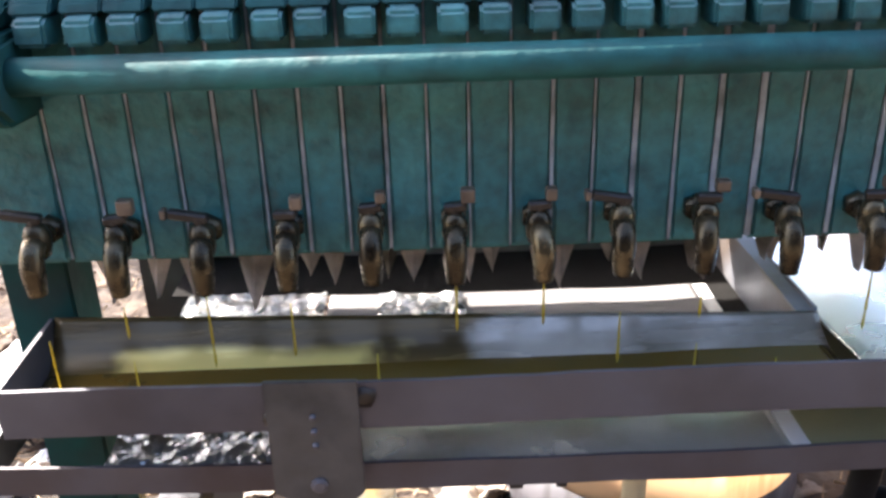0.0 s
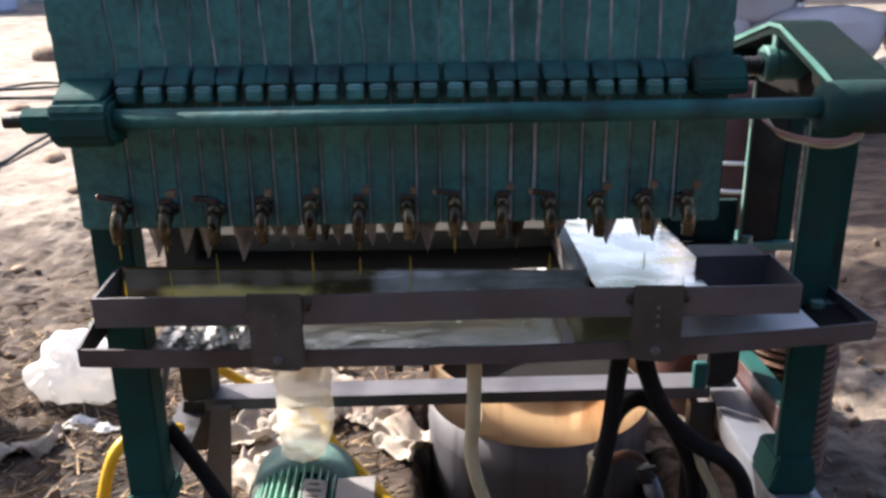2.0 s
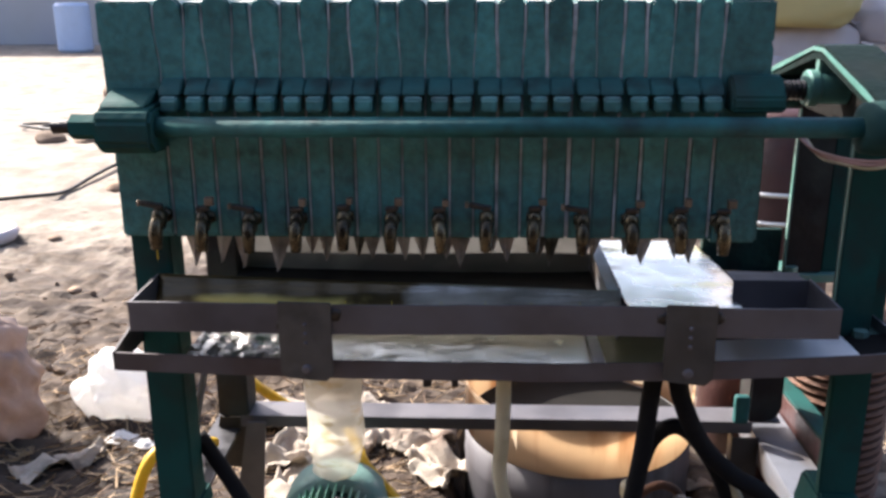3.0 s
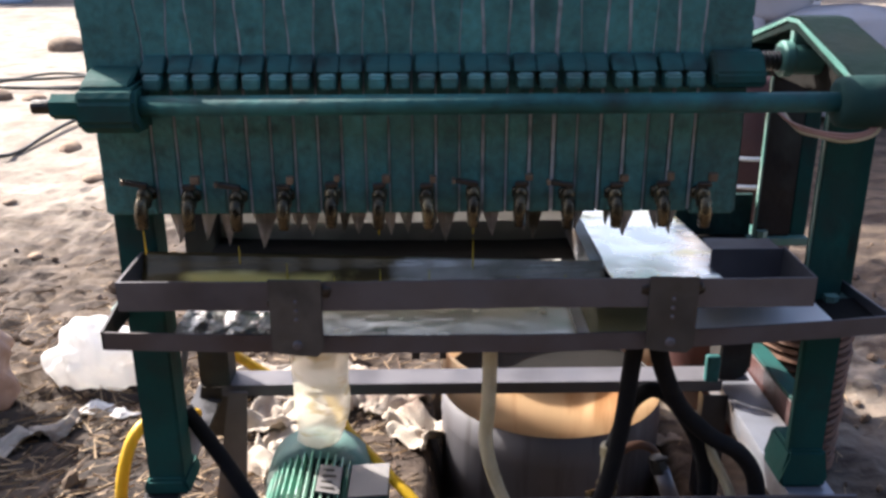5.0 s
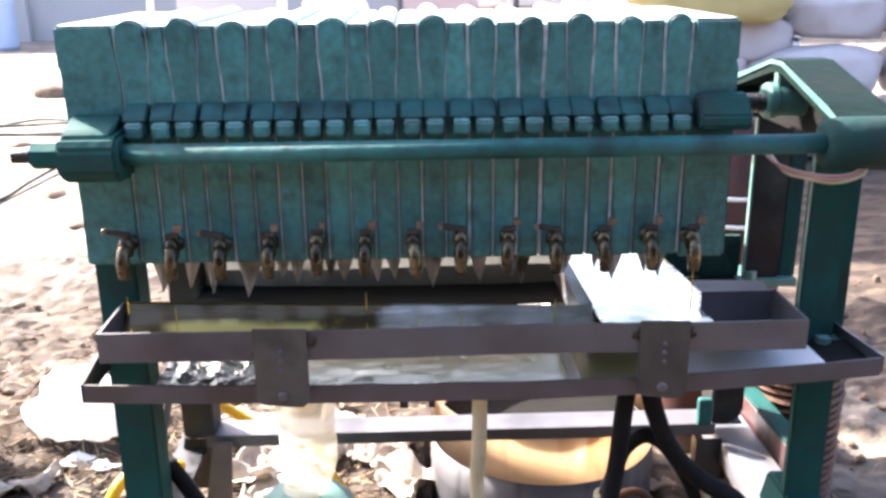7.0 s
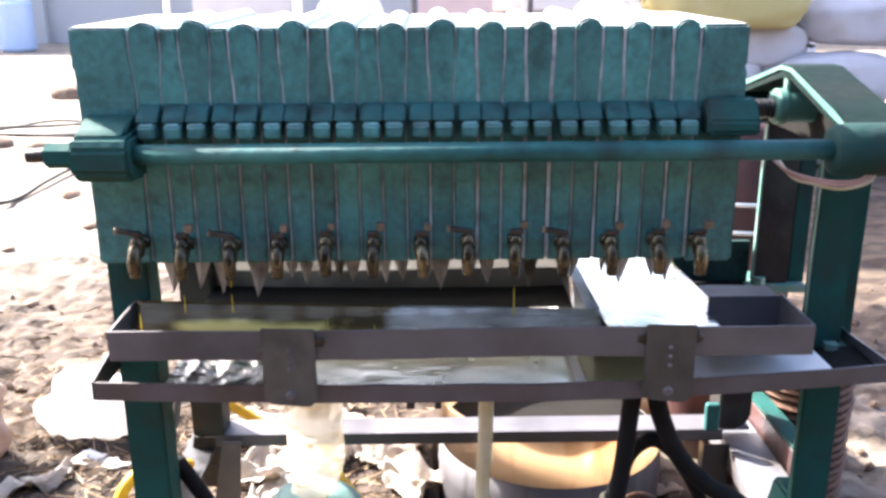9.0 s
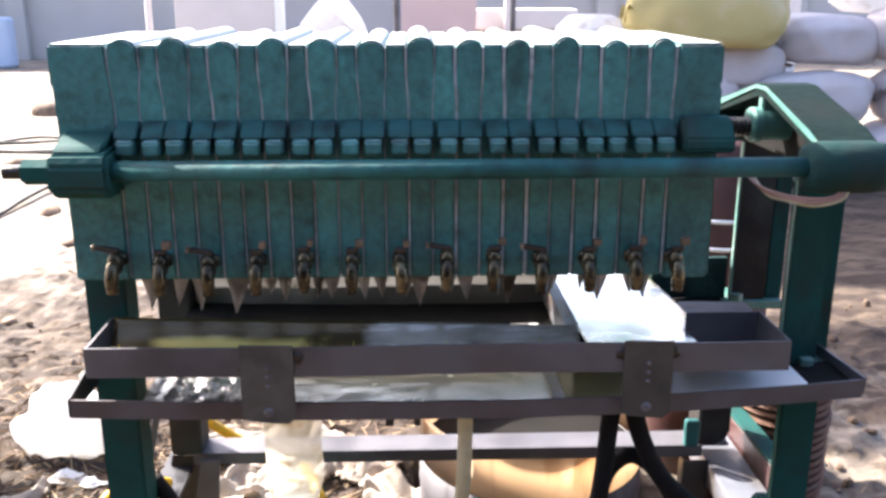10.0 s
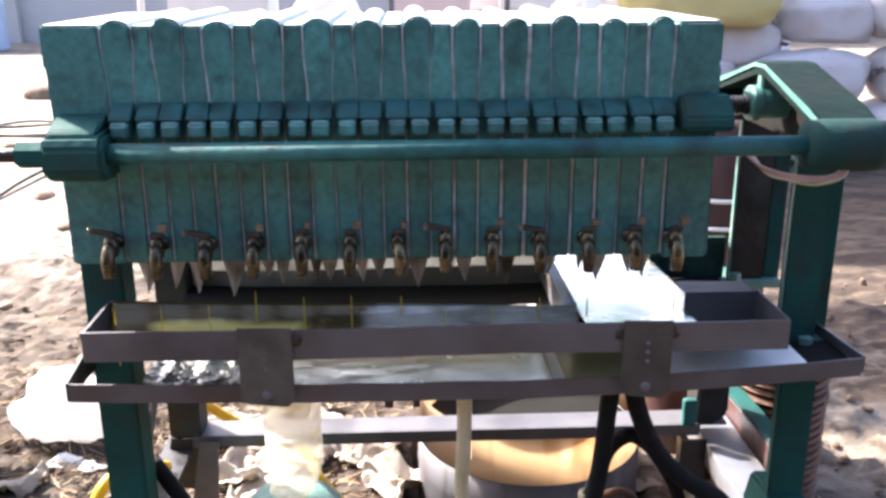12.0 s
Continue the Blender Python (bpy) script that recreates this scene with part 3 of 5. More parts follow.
def build_press():
    press = thing("filter_press", "teal-green painted cast iron plate filter press", "filter press")
    # head plate with its side bracket
    bm = bmesh.new()
    prism(bm, [(-0.577, BOTTOM), (X_HEAD - 0.002, BOTTOM), (X_HEAD - 0.002, 0.935), (X_HEAD - 0.007, 0.985), (X_HEAD - 0.007, TOP), (-0.583, TOP), (-0.584, 0.964), (-0.575, 0.956)], 0.0, DEPTH, 0.004, axis="y")
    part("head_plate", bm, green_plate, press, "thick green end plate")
    bm = bmesh.new()
    prism(bm, [(0.0, 0.872), (-0.075, 0.868), (-0.09, 0.85), (-0.09, 0.812), (-0.07, 0.795), (0.0, 0.79)], -0.572, -0.478, 0.006)
    part("bracket", bm, green_darkened, press)
    bm = bmesh.new()
    prism(bm, [(0.002, 0.8935), (0.002, 0.873), (-0.070, 0.869), (-0.058, 0.876), (-0.014, 0.888)], -0.568, -0.490, 0.003)
    part("bracket_lip", bm, green_darkened, press)
    bm = bmesh.new()
    prism(bm, [(DEPTH, 0.872), (DEPTH + 0.075, 0.868), (DEPTH + 0.09, 0.85), (DEPTH + 0.09, 0.812), (DEPTH + 0.07, 0.795), (DEPTH, 0.79)], -0.572, -0.478, 0.006)
    part("bracket", bm, green_darkened, press)
    for y in (RAIL_Y, DEPTH - RAIL_Y):
        bm = bmesh.new()
        rod(bm, (-0.50, y, RAIL_Z), (0.72, y, RAIL_Z), 0.0165, segs=24)
        part("rail", bm, rail_green, press, "round green side rail", True)
        bm = bmesh.new()
        rod(bm, (-0.65, y, RAIL_Z), (-0.55, y, RAIL_Z), 0.0115, segs=14)
        part("rod_end", bm, grime, press, "black threaded rod end")
        bm = bmesh.new()
        rod(bm, (-0.618, y, RAIL_Z), (-0.57, y, RAIL_Z), 0.021, segs=6)
        part("nut", bm, green_darkened, press)
    # follower plate with its guide
    bm = bmesh.new()
    prism(bm, [(X_FOLLOW + 0.002, BOTTOM - 0.006), (0.521, BOTTOM - 0.006), (0.512, 0.955), (0.518, 0.965), (0.517, TOP), (X_FOLLOW + 0.004, TOP), (X_FOLLOW + 0.004, 0.985), (X_FOLLOW + 0.002, 0.935)], 0.0, DEPTH, 0.005, axis="y")
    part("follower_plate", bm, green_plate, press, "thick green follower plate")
    bm = bmesh.new()
    prism(bm, [(0.004, 0.915), (0.004, 0.857), (-0.04, 0.857), (-0.048, 0.863), (-0.046, 0.882), (-0.02, 0.912)], X_FOLLOW + 0.012, 0.532, 0.004)
    part("guide", bm, green_darkened, press)
    # frames and plates, with the cloth pinched between them
    gaps = [0.0010 + 0.0022 * max(0.0, noise.noise((k * 1.7, 0.4, 5))) + (0.0012 if k > 13 and k % 3 else 0.0) for k in range(24)]
    taps = [-0.496]
    for k in range(23):
        x0, x1 = X_HEAD + PITCH * k, X_HEAD + PITCH * (k + 1)
        framed = k % 2 == 0
        i = k // 2
        top = TOP + 0.008 + 0.003 * math.sin(i * 2.3) if framed else TOP - 0.002
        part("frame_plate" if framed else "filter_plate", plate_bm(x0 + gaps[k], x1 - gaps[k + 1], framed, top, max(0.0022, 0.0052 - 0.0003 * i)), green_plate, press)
        xl = -0.48 + 0.08 * i + (0.0185 if framed else 0.0615)
        lug = part("lug", lug_bm(xl, 0.0275 if framed else 0.0265, k), green, press)
        part("neck", neck_bm(xl, 0.036), green_neck, lug, "dark lug neck, shade in its colour")
        if framed:
            part("filter_cloth_tip", tip_bm((x0 + x1) / 2 + 0.004 * math.sin(i * 1.7), i), cloth, press, "oil-soaked filter cloth corner")
        else:
            part("filter_cloth_tip", tip_bm(x1 - 0.004 + 0.003 * math.sin(i * 2.9), i + 40, 0.85), cloth, press, "oil-soaked filter cloth corner")
            taps.append((x0 + x1) / 2 + 0.003)
    taps.append(0.449)
    for k in range(24):
        xj = X_HEAD + PITCH * k
        bm = bmesh.new()
        left, right = [], []
        side = 1 if k % 2 else -1
        for j in range(19):
            z = BOTTOM + 0.004 + (TOP - 0.010 - BOTTOM) * j / 18
            lean = side * max(0.0022, 0.0052 - 0.0003 * (k // 2)) * min(1.0, max(0.0, (z - 0.935) / 0.05))
            y = 0.0015 + 0.0022 * noise.noise((k * 3.1, j * 0.7, 0))
            w = gaps[k] * 0.96
            left.append((xj + lean - w, y, z))
            right.append((xj + lean + w, y, z))
        rows = [[bm.verts.new(p) for p in row] for row in (left, right, [(x, DEPTH - 0.01, z) for x, y, z in right], [(x, DEPTH - 0.01, z) for x, y, z in left])]
        for a, b in zip(rows, rows[1:] + rows[:1]):
            for j in range(18):
                bm.faces.new((a[j], a[j + 1], b[j + 1], b[j]))
        bm.faces.new([r[0] for r in rows]), bm.faces.new([r[-1] for r in rows])
        part("filter_cloth", bm, cloth_edge, press, "pale filter cloth edge")
    spouts = [tap(press, xt, 70 + i) for i, xt in enumerate(taps)]
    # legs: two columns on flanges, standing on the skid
    leg(press, green_darkened, "green cast iron leg with flared foot", -0.585, -0.514, 0.05, 0.12, 0.031, BOTTOM + 0.004, 0.035)
    leg(press, green_darkened, "green cast iron leg with flared foot", 0.702, 0.772, 0.05, 0.12, 0.031, 0.418, 0.085)
    leg(press, green_darkened, "green cast iron column above the flange", 0.687, 0.757, 0.05, 0.11, 0.438, 0.806, 0.0, "column")
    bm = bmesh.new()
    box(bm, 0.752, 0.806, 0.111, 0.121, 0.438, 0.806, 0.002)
    part("column_flange", bm, green_darkened, press)
    # pale strip that paints the sunlit left edge of the column
    bm = bmesh.new()
    box(bm, 0.6835, 0.6868, 0.049, 0.054, 0.44, 0.80, 0.0008)
    part("leg_edge", bm, green_pale, press, "leg edge, sunlight painted in")
    leg(press, dark_red, "dark back leg", -0.570, -0.498, 0.42, 0.50, 0.0685, BOTTOM + 0.004)
    bm = bmesh.new()
    prism(bm, [(-0.572, 0.066), (-0.590, -0.03), (-0.585, -0.075), (-0.52, -0.08), (-0.505, -0.03), (-0.498, 0.066)], 0.43, 0.50, 0.006, axis="y")
    part("foot", bm, grime, press, "black oily foot")
    leg(press, dark_red, "dark back column", 0.722, 0.802, 0.42, 0.50, 0.438, 0.806, 0.0, "column")
    # the back column's sunlit edge, again as a pale strip
    bm = bmesh.new()
    box(bm, 0.717, 0.7215, 0.4135, 0.424, 0.438, 0.80, 0.001)
    part("leg_edge", bm, green_pale, press, "back leg edge, sunlight painted in")
    bm = bmesh.new()
    box(bm, 0.806, 0.842, 0.43, 0.442, 0.438, 0.806, 0.002)
    part("column_flange", bm, green_darkened, press)
    bm = bmesh.new()
    pts = [(0.676, 0.418), (0.676, 0.071)]
    pts += [(0.715 + 0.036 * math.sin(a * math.pi / 12), 0.107 - 0.036 * math.cos(a * math.pi / 12)) for a in range(7)]
    prism(bm, pts + [(0.751, 0.418)], 0.42, 0.50, 0.004, axis="y")
    part("leg", bm, dark_red, press, "dark red-black lower leg with rounded foot")
    bm = bmesh.new()
    box(bm, 0.640, 0.674, 0.404, 0.424, 0.072, 0.142, 0.006)
    part("clamp_block", bm, rail_green, press, "green block beside the leg")
    # left flange: just its sunlit corner, the light put in the pale colour
    bm = bmesh.new()
    box(bm, -0.612, -0.586, 0.045, 0.135, 0.418, 0.438, 0.003)
    part("flange", bm, green_pale, press, "bolted pale green flange")
    for y in (0.035, 0.41):
        bm = bmesh.new()
        box(bm, 0.672, 0.812 if y < 0.2 else 0.842, y, y + 0.10, 0.418, 0.438, 0.003)
        rod(bm, (0.735, y + 0.006, 0.438), (0.735, y + 0.006, 0.455), 0.014, segs=6)
        part("flange", bm, green_pale, press, "bolted pale green flange")
    # crosshead: a gabled beam across both rails
    outer = [(-0.06, 0.872), (0.0, 0.892), (0.20, 0.944), (0.25, 0.944), (0.45, 0.892), (0.51, 0.872)]
    inner = [(0.50, 0.852), (0.44, 0.868), (0.25, 0.922), (0.20, 0.922), (0.01, 0.868), (-0.05, 0.852)]
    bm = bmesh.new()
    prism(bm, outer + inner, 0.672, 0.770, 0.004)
    part("crosshead_flange", bm, green_shaded, press, "green crosshead top, shade in its colour")
    # worn gable edge, made paler to show it catching the sun
    bm = bmesh.new()
    prism(bm, [(y, z - 0.003) for y, z in outer] + [(y, z + 0.013) for y, z in inner], 0.6685, 0.6715, 0.001)
    part("flange_edge", bm, green_pale, press, "worn flange edge, sunlight painted in")
    # web inside the gable, near-black so the hollow's shade is in its colour
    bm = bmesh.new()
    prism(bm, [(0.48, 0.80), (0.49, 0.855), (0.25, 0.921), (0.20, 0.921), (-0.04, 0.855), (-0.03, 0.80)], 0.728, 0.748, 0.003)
    part("crosshead_web", bm, sludge_shade, press)
    bm = bmesh.new()
    prism(bm, [(0.214, 0.922), (0.236, 0.922), (0.236, 0.88), (0.214, 0.88)], 0.672, 0.728, 0.003)
    part("rib", bm, green_pale, press)
    bm = bmesh.new()
    lathe(bm, [(0.020, 0.0), (0.031, 0.001), (0.034, 0.005), (0.034, 0.020), (0.030, 0.024), (0.030, 0.080)], (0.652, 0.225, 0.866), 28, "x")
    part("screw_boss", bm, green_pale, press, "worn pale screw boss")
    bm = bmesh.new()
    lathe(bm, [(0.017 + (0.0025 if k % 2 else 0), 0.0045 * k) for k in range(38)], (0.51, 0.225, 0.862), 16, "x")
    part("screw", bm, grime, press, "greasy steel screw")
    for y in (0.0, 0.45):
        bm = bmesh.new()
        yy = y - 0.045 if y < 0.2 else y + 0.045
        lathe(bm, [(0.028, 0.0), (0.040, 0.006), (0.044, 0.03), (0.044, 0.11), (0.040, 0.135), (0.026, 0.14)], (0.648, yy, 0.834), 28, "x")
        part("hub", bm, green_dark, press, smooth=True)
        bm = bmesh.new()
        rod(bm, (0.787, yy, 0.840), (0.86, yy, 0.840), 0.0125, segs=14)
        rod(bm, (0.7875, yy, 0.840), (0.808, yy, 0.840), 0.024, segs=6)
        part("rod_end", bm, green_shaded, press, "oily rod end with its nut")
    for k, (m, lab) in enumerate(((wire_pink, "pinkish wire loop"), (wire_pink, "pinkish wire loop"), (cream, "yellowed wire loop"))):
        bm = bmesh.new()
        d = 0.006 * k
        sweep(bm, [(0.575 + d, 0.03, 0.815), (0.592 + d, -0.015, 0.795 - d), (0.625, -0.05, 0.787 - 0.7 * d), (0.665, -0.066, 0.785 - d), (0.695 + d, -0.07, 0.790 - 0.5 * d), (0.712 + d, -0.062, 0.803)], 0.0026, 8, 6)
        part("wire", bm, m, press, lab, True)
    bm = bmesh.new()
    box(bm, 0.54, 0.713, 0.43, 0.445, 0.439, 0.535, 0.002)
    part("back_tie", bm, greasy, press, "dark tie plate")
    # skid under the press
    bm = bmesh.new()
    box(bm, -0.60, 0.83, 0.0, 0.006, -0.05, 0.038, 0.001)
    box(bm, -0.60, 0.83, 0.006, 0.05, -0.056, -0.0502, 0.001)
    part("front_bar", bm, steel, press, "grey steel angle")
    bm = bmesh.new()
    box(bm, -0.52, 0.756, 0.43, 0.50, 0.062, 0.068, 0.001)
    box(bm, -0.52, 0.69, 0.424, 0.43, 0.038, 0.068, 0.001)
    part("back_bar", bm, steel, press, "scuffed grey steel angle")
    for xs, w in ((-0.56, 0.035), (0.747, 0.047)):
        bm = bmesh.new()
        box(bm, xs - w, xs + w, 0.007, 0.56, 0.022, 0.030, 0.001)
        box(bm, xs - w, xs - w + 0.006, 0.007, 0.56, -0.03, 0.0218, 0.001)
        part("side_bar", bm, steel_bright if xs > 0 else steel_dark, press, "scuffed grey steel channel")
    bm = bmesh.new()
    prism(bm, [(-0.560, GROUND - 0.02), (-0.481, GROUND - 0.02), (-0.455, 0.06), (-0.500, 0.06)], 0.404, 0.410, 0.001, axis="y")
    part("post", bm, steel, press, "grey steel gusset post")
    bm = bmesh.new()
    box(bm, 0.640, 0.702, 0.404, 0.410, GROUND - 0.02, 0.037, 0.001)
    box(bm, 0.640, 0.646, 0.4103, 0.44, GROUND - 0.02, 0.037, 0.001)
    part("post", bm, steel_dark, press, "dark steel angle post")
    bm = bmesh.new()
    beam(bm, (-0.555, 0.30, 0.24), (-0.605, 0.30, 0.031), 0.010, 0.030, 0.001, up=(0, 1, 0))
    part("brace", bm, steel, press, "grey steel brace")
    for xs in (-0.595, 0.755):
        bm = bmesh.new()
        box(bm, xs, xs + 0.05, 0.03, 0.08, GROUND - 0.02, -0.055, 0.002)
        part("post", bm, steel, press, "grey steel angle post")
    return press, spouts


# ---- trays ----
def build_upper_tray():
    t = thing("drip_trough", "long brown-grey sheet steel trough holding amber oil", "drip tray")
    bm = bmesh.new()
    sheet(bm, -0.541, 0.637, -0.1025, -0.098, lambda x, y: 0.549 + 0.0015 * math.sin(x * 9) + 0.001 * noise.noise((x * 20, 0, 0)), 60, 1, 0.052)
    part("front_wall", bm, steel, t, "grey-brown sheet steel front")
    bm = bmesh.new()
    sheet(bm, -0.536, 0.302, -0.014, 0.044, lambda x, y: 0.501 + (0.051 - 0.026 * (x + 0.54) / 0.84) * ((y + 0.014) / 0.058) ** 2.0 + 0.0006 * noise.noise((x * 7, y * 30, 0)), 90, 16, 0.003)
    part("back_wall", bm, steel_oiled, t, "oily sheet steel wall", True)
    bm = bmesh.new()
    box(bm, 0.50, 0.633, 0.040, 0.044, 0.458, 0.549, 0.0008)
    part("back_wall", bm, steel, t)
    for xs in (-0.541, 0.633):
        bm = bmesh.new()
        prism(bm, [(-0.098, 0.50), (0.012, 0.460), (0.044, 0.46), (0.044, 0.551), (-0.098, 0.549)], xs, xs + 0.004)
        part("side_wall", bm, steel, t)
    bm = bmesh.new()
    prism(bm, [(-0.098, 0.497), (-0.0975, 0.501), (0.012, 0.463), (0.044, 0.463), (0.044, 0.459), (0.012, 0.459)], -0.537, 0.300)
    part("floor_sheet", bm, sludge_shade, t)
    bm = bmesh.new()
    prism(bm, [(-0.098, 0.497), (-0.0975, 0.501), (0.012, 0.463), (0.040, 0.463), (0.040, 0.459), (0.012, 0.459)], 0.5005, 0.633)
    part("floor_sheet", bm, steel, t)
    bm = bmesh.new()
    sheet(bm, -0.536, 0.30, -0.096, 0.025, lambda x, y: 0.5045 + 0.0003 * noise.noise((x * 14, y * 30, 0)), 80, 8, 0.002)
    part("oil_pool", bm, oil, t, "shallow pool of amber oil", True)
    for x0, x1, zb in ((-0.287, -0.198, 0.414), (0.353, 0.437, 0.414)):
        bm = bmesh.new()
        prism(bm, [(x0, 0.425), (x0 + 0.012, 0.418), (x0 + 0.05, zb), (x1 - 0.012, zb - 0.002), (x1, zb + 0.01), (x1, 0.553), (x0, 0.555)], -0.1085, -0.1035, 0.001, axis="y")
        p = part("joining_plate", bm, plate_grey, t, "riveted steel plate joining both trays")
        for dx, dz in ((0.5, 0.5), (0.5, 0.62), (0.5, 0.74), (0.5, 0.15)):
            bm = bmesh.new()
            r = 0.0035 if dz > 0.2 else 0.009
            lathe(bm, [(r, 0.002), (r, -0.002), (r * 0.6, -0.004)], (x0 + (x1 - x0) * dx, -0.1085, zb + (0.55 - zb) * dz), 10, "y")
            part("rivet", bm, steel, p)
    for xm, zm in ((-0.28, 0.51), (-0.193, 0.532), (0.352, 0.530), (0.438, 0.532)):
        bm = bmesh.new()
        lathe(bm, [(0.012, 0.001), (0.011, -0.002), (0.004, -0.004)], (xm, -0.1025, zm), 12, "y", 0.5, int(xm * 100))
        part("weld", bm, grime, t, "burnt weld spot", True)


def build_chute():
    t = thing("oil_chute", "tin chute flooded with yellow oil, glaring", "chute")
    bm = bmesh.new()
    prism(bm, [(0.046, 0.43), (0.47, 0.43), (0.47, 0.520), (0.046, 0.529)], 0.2985, 0.3025)
    box(bm, 0.279, 0.2983, 0.046, 0.469, 0.5225, 0.5258)
    part("divider", bm, steel_bright, t, "pale steel divider with a folded rim")
    bm = bmesh.new()
    flow = lambda x, y: 0.522 - 0.079 * y + 0.0007 * noise.noise((x * 22, y * 16, 2))
    sheet(bm, 0.304, 0.5365, -0.094, 0.52, flow, 48, 110, 0.004)
    for v in bm.verts:
        if v.co.y < 0.0455:
            v.co.x = 0.304 + (v.co.x - 0.304) * 0.832
    part("chute_sheet", bm, tin, t, smooth=True)
    bm = bmesh.new()
    sheet(bm, 0.5385, 0.675, 0.046, 0.22, lambda x, y: 0.506 + 0.002 * noise.noise((x * 8, y * 8, 0)), 12, 24, 0.004)
    part("cover_sheet", bm, steel_rust, t, "oily pinkish-grey cover sheet")


def low_z(x):
    return 0.438 + 0.030 * ((x - 0.10) / 0.69) ** 2 * (1.0 if x > 0.1 else 0.42) + 0.0015 * noise.noise((x * 9, 1, 0))


def build_lower_tray():
    t = thing("lower_tray", "wide bent browned steel tray below the plates, lined with film", "drip tray")
    bm = bmesh.new()
    sheet(bm, -0.58, 0.78, -0.084, -0.080, lambda x, y: low_z(x), 70, 1, 0.033)
    part("front_wall", bm, steel_rust, t)
    # floor sheets coloured near-black for the shade under the plates
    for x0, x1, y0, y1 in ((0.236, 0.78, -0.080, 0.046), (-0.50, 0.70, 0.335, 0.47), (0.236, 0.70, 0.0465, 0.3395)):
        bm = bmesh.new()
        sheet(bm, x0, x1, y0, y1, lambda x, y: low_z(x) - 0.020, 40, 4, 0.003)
        part("floor_sheet", bm, sludge_shade, t)
    bm = bmesh.new()
    sheet(bm, -0.50, 0.70, 0.4705, 0.474, lambda x, y: 0.462 + 0.002 * math.sin(x * 8), 40, 1, 0.05)
    part("back_wall", bm, paper, t)
    bm = bmesh.new()
    sheet(bm, -0.50, 0.297, 0.475, 0.478, lambda x, y: 0.602 + 0.003 * math.sin(x * 6), 40, 1, 0.15)
    part("back_rim", bm, backlit_sheet, t, "pale grey rim sheet")
    bm = bmesh.new()
    prism(bm, [(-0.084, 0.44), (0.16, 0.42), (0.16, 0.455), (-0.084, 0.471)], 0.7805, 0.7845)
    part("side_wall", bm, steel, t)
    bm = bmesh.new()
    prism(bm, [(-0.084, 0.418), (0.12, 0.418), (0.12, 0.47), (0.0, 0.466), (-0.084, 0.452)], -0.5845, -0.5805)
    part("side_wall", bm, steel_dark, t)
    lay = lambda x, y, a, f, up: low_z(x) - 0.0165 + up + a * noise.fractal((x * f, y * f, 4), 1, 2, 3)
    for x0, x1, y0, y1, a, f, m, nm, lb, up in ((-0.47, -0.275, -0.078, 0.325, 0.006, 34, foil, "crumpled_film", "crumpled glistening film lining the tray", 0.003),
                                            (-0.27, 0.248, -0.078, 0.10, 0.0009, 12, milky, "milky_film", "milky oily plastic sheet lining the tray", 0.0),
                                            (-0.27, 0.248, 0.1005, 0.322, 0.0012, 9, paper, "grey_board", "stained grey board lying in the tray", 0.001),
                                            (-0.20, -0.08, 0.18, 0.31, 0.008, 30, foil, "crumpled_film", "crumpled glistening film lining the tray", 0.007),
                                            (0.2485, 0.268, -0.078, 0.322, 0.0008, 16, white_trim, "film_edge", "white sheet edge in the tray", 0.0),
                                            (0.2685, 0.419, -0.078, 0.20, 0.001, 9, olive, "oily_film", "olive oily film in the tray", 0.0),
                                            (0.42, 0.70, -0.078, 0.045, 0.001, 9, white_trim, "lining_plate", "bright grey metal strip lining the tray", 0.0)):
        bm = bmesh.new()
        sheet(bm, x0, x1, y0, y1, lambda x, y: lay(x, y, a, f, up), 60, 60, 0.002)
        part(nm, bm, m, t, lb, a < 0.004)
    for x0, x1 in ((-0.05, -0.035), (0.0, 0.012)):
        bm = bmesh.new()
        box(bm, x0, x1, -0.06, -0.03, 0.380, 0.408, 0.002)
        part("drain_stub", bm, steel_dark, t)


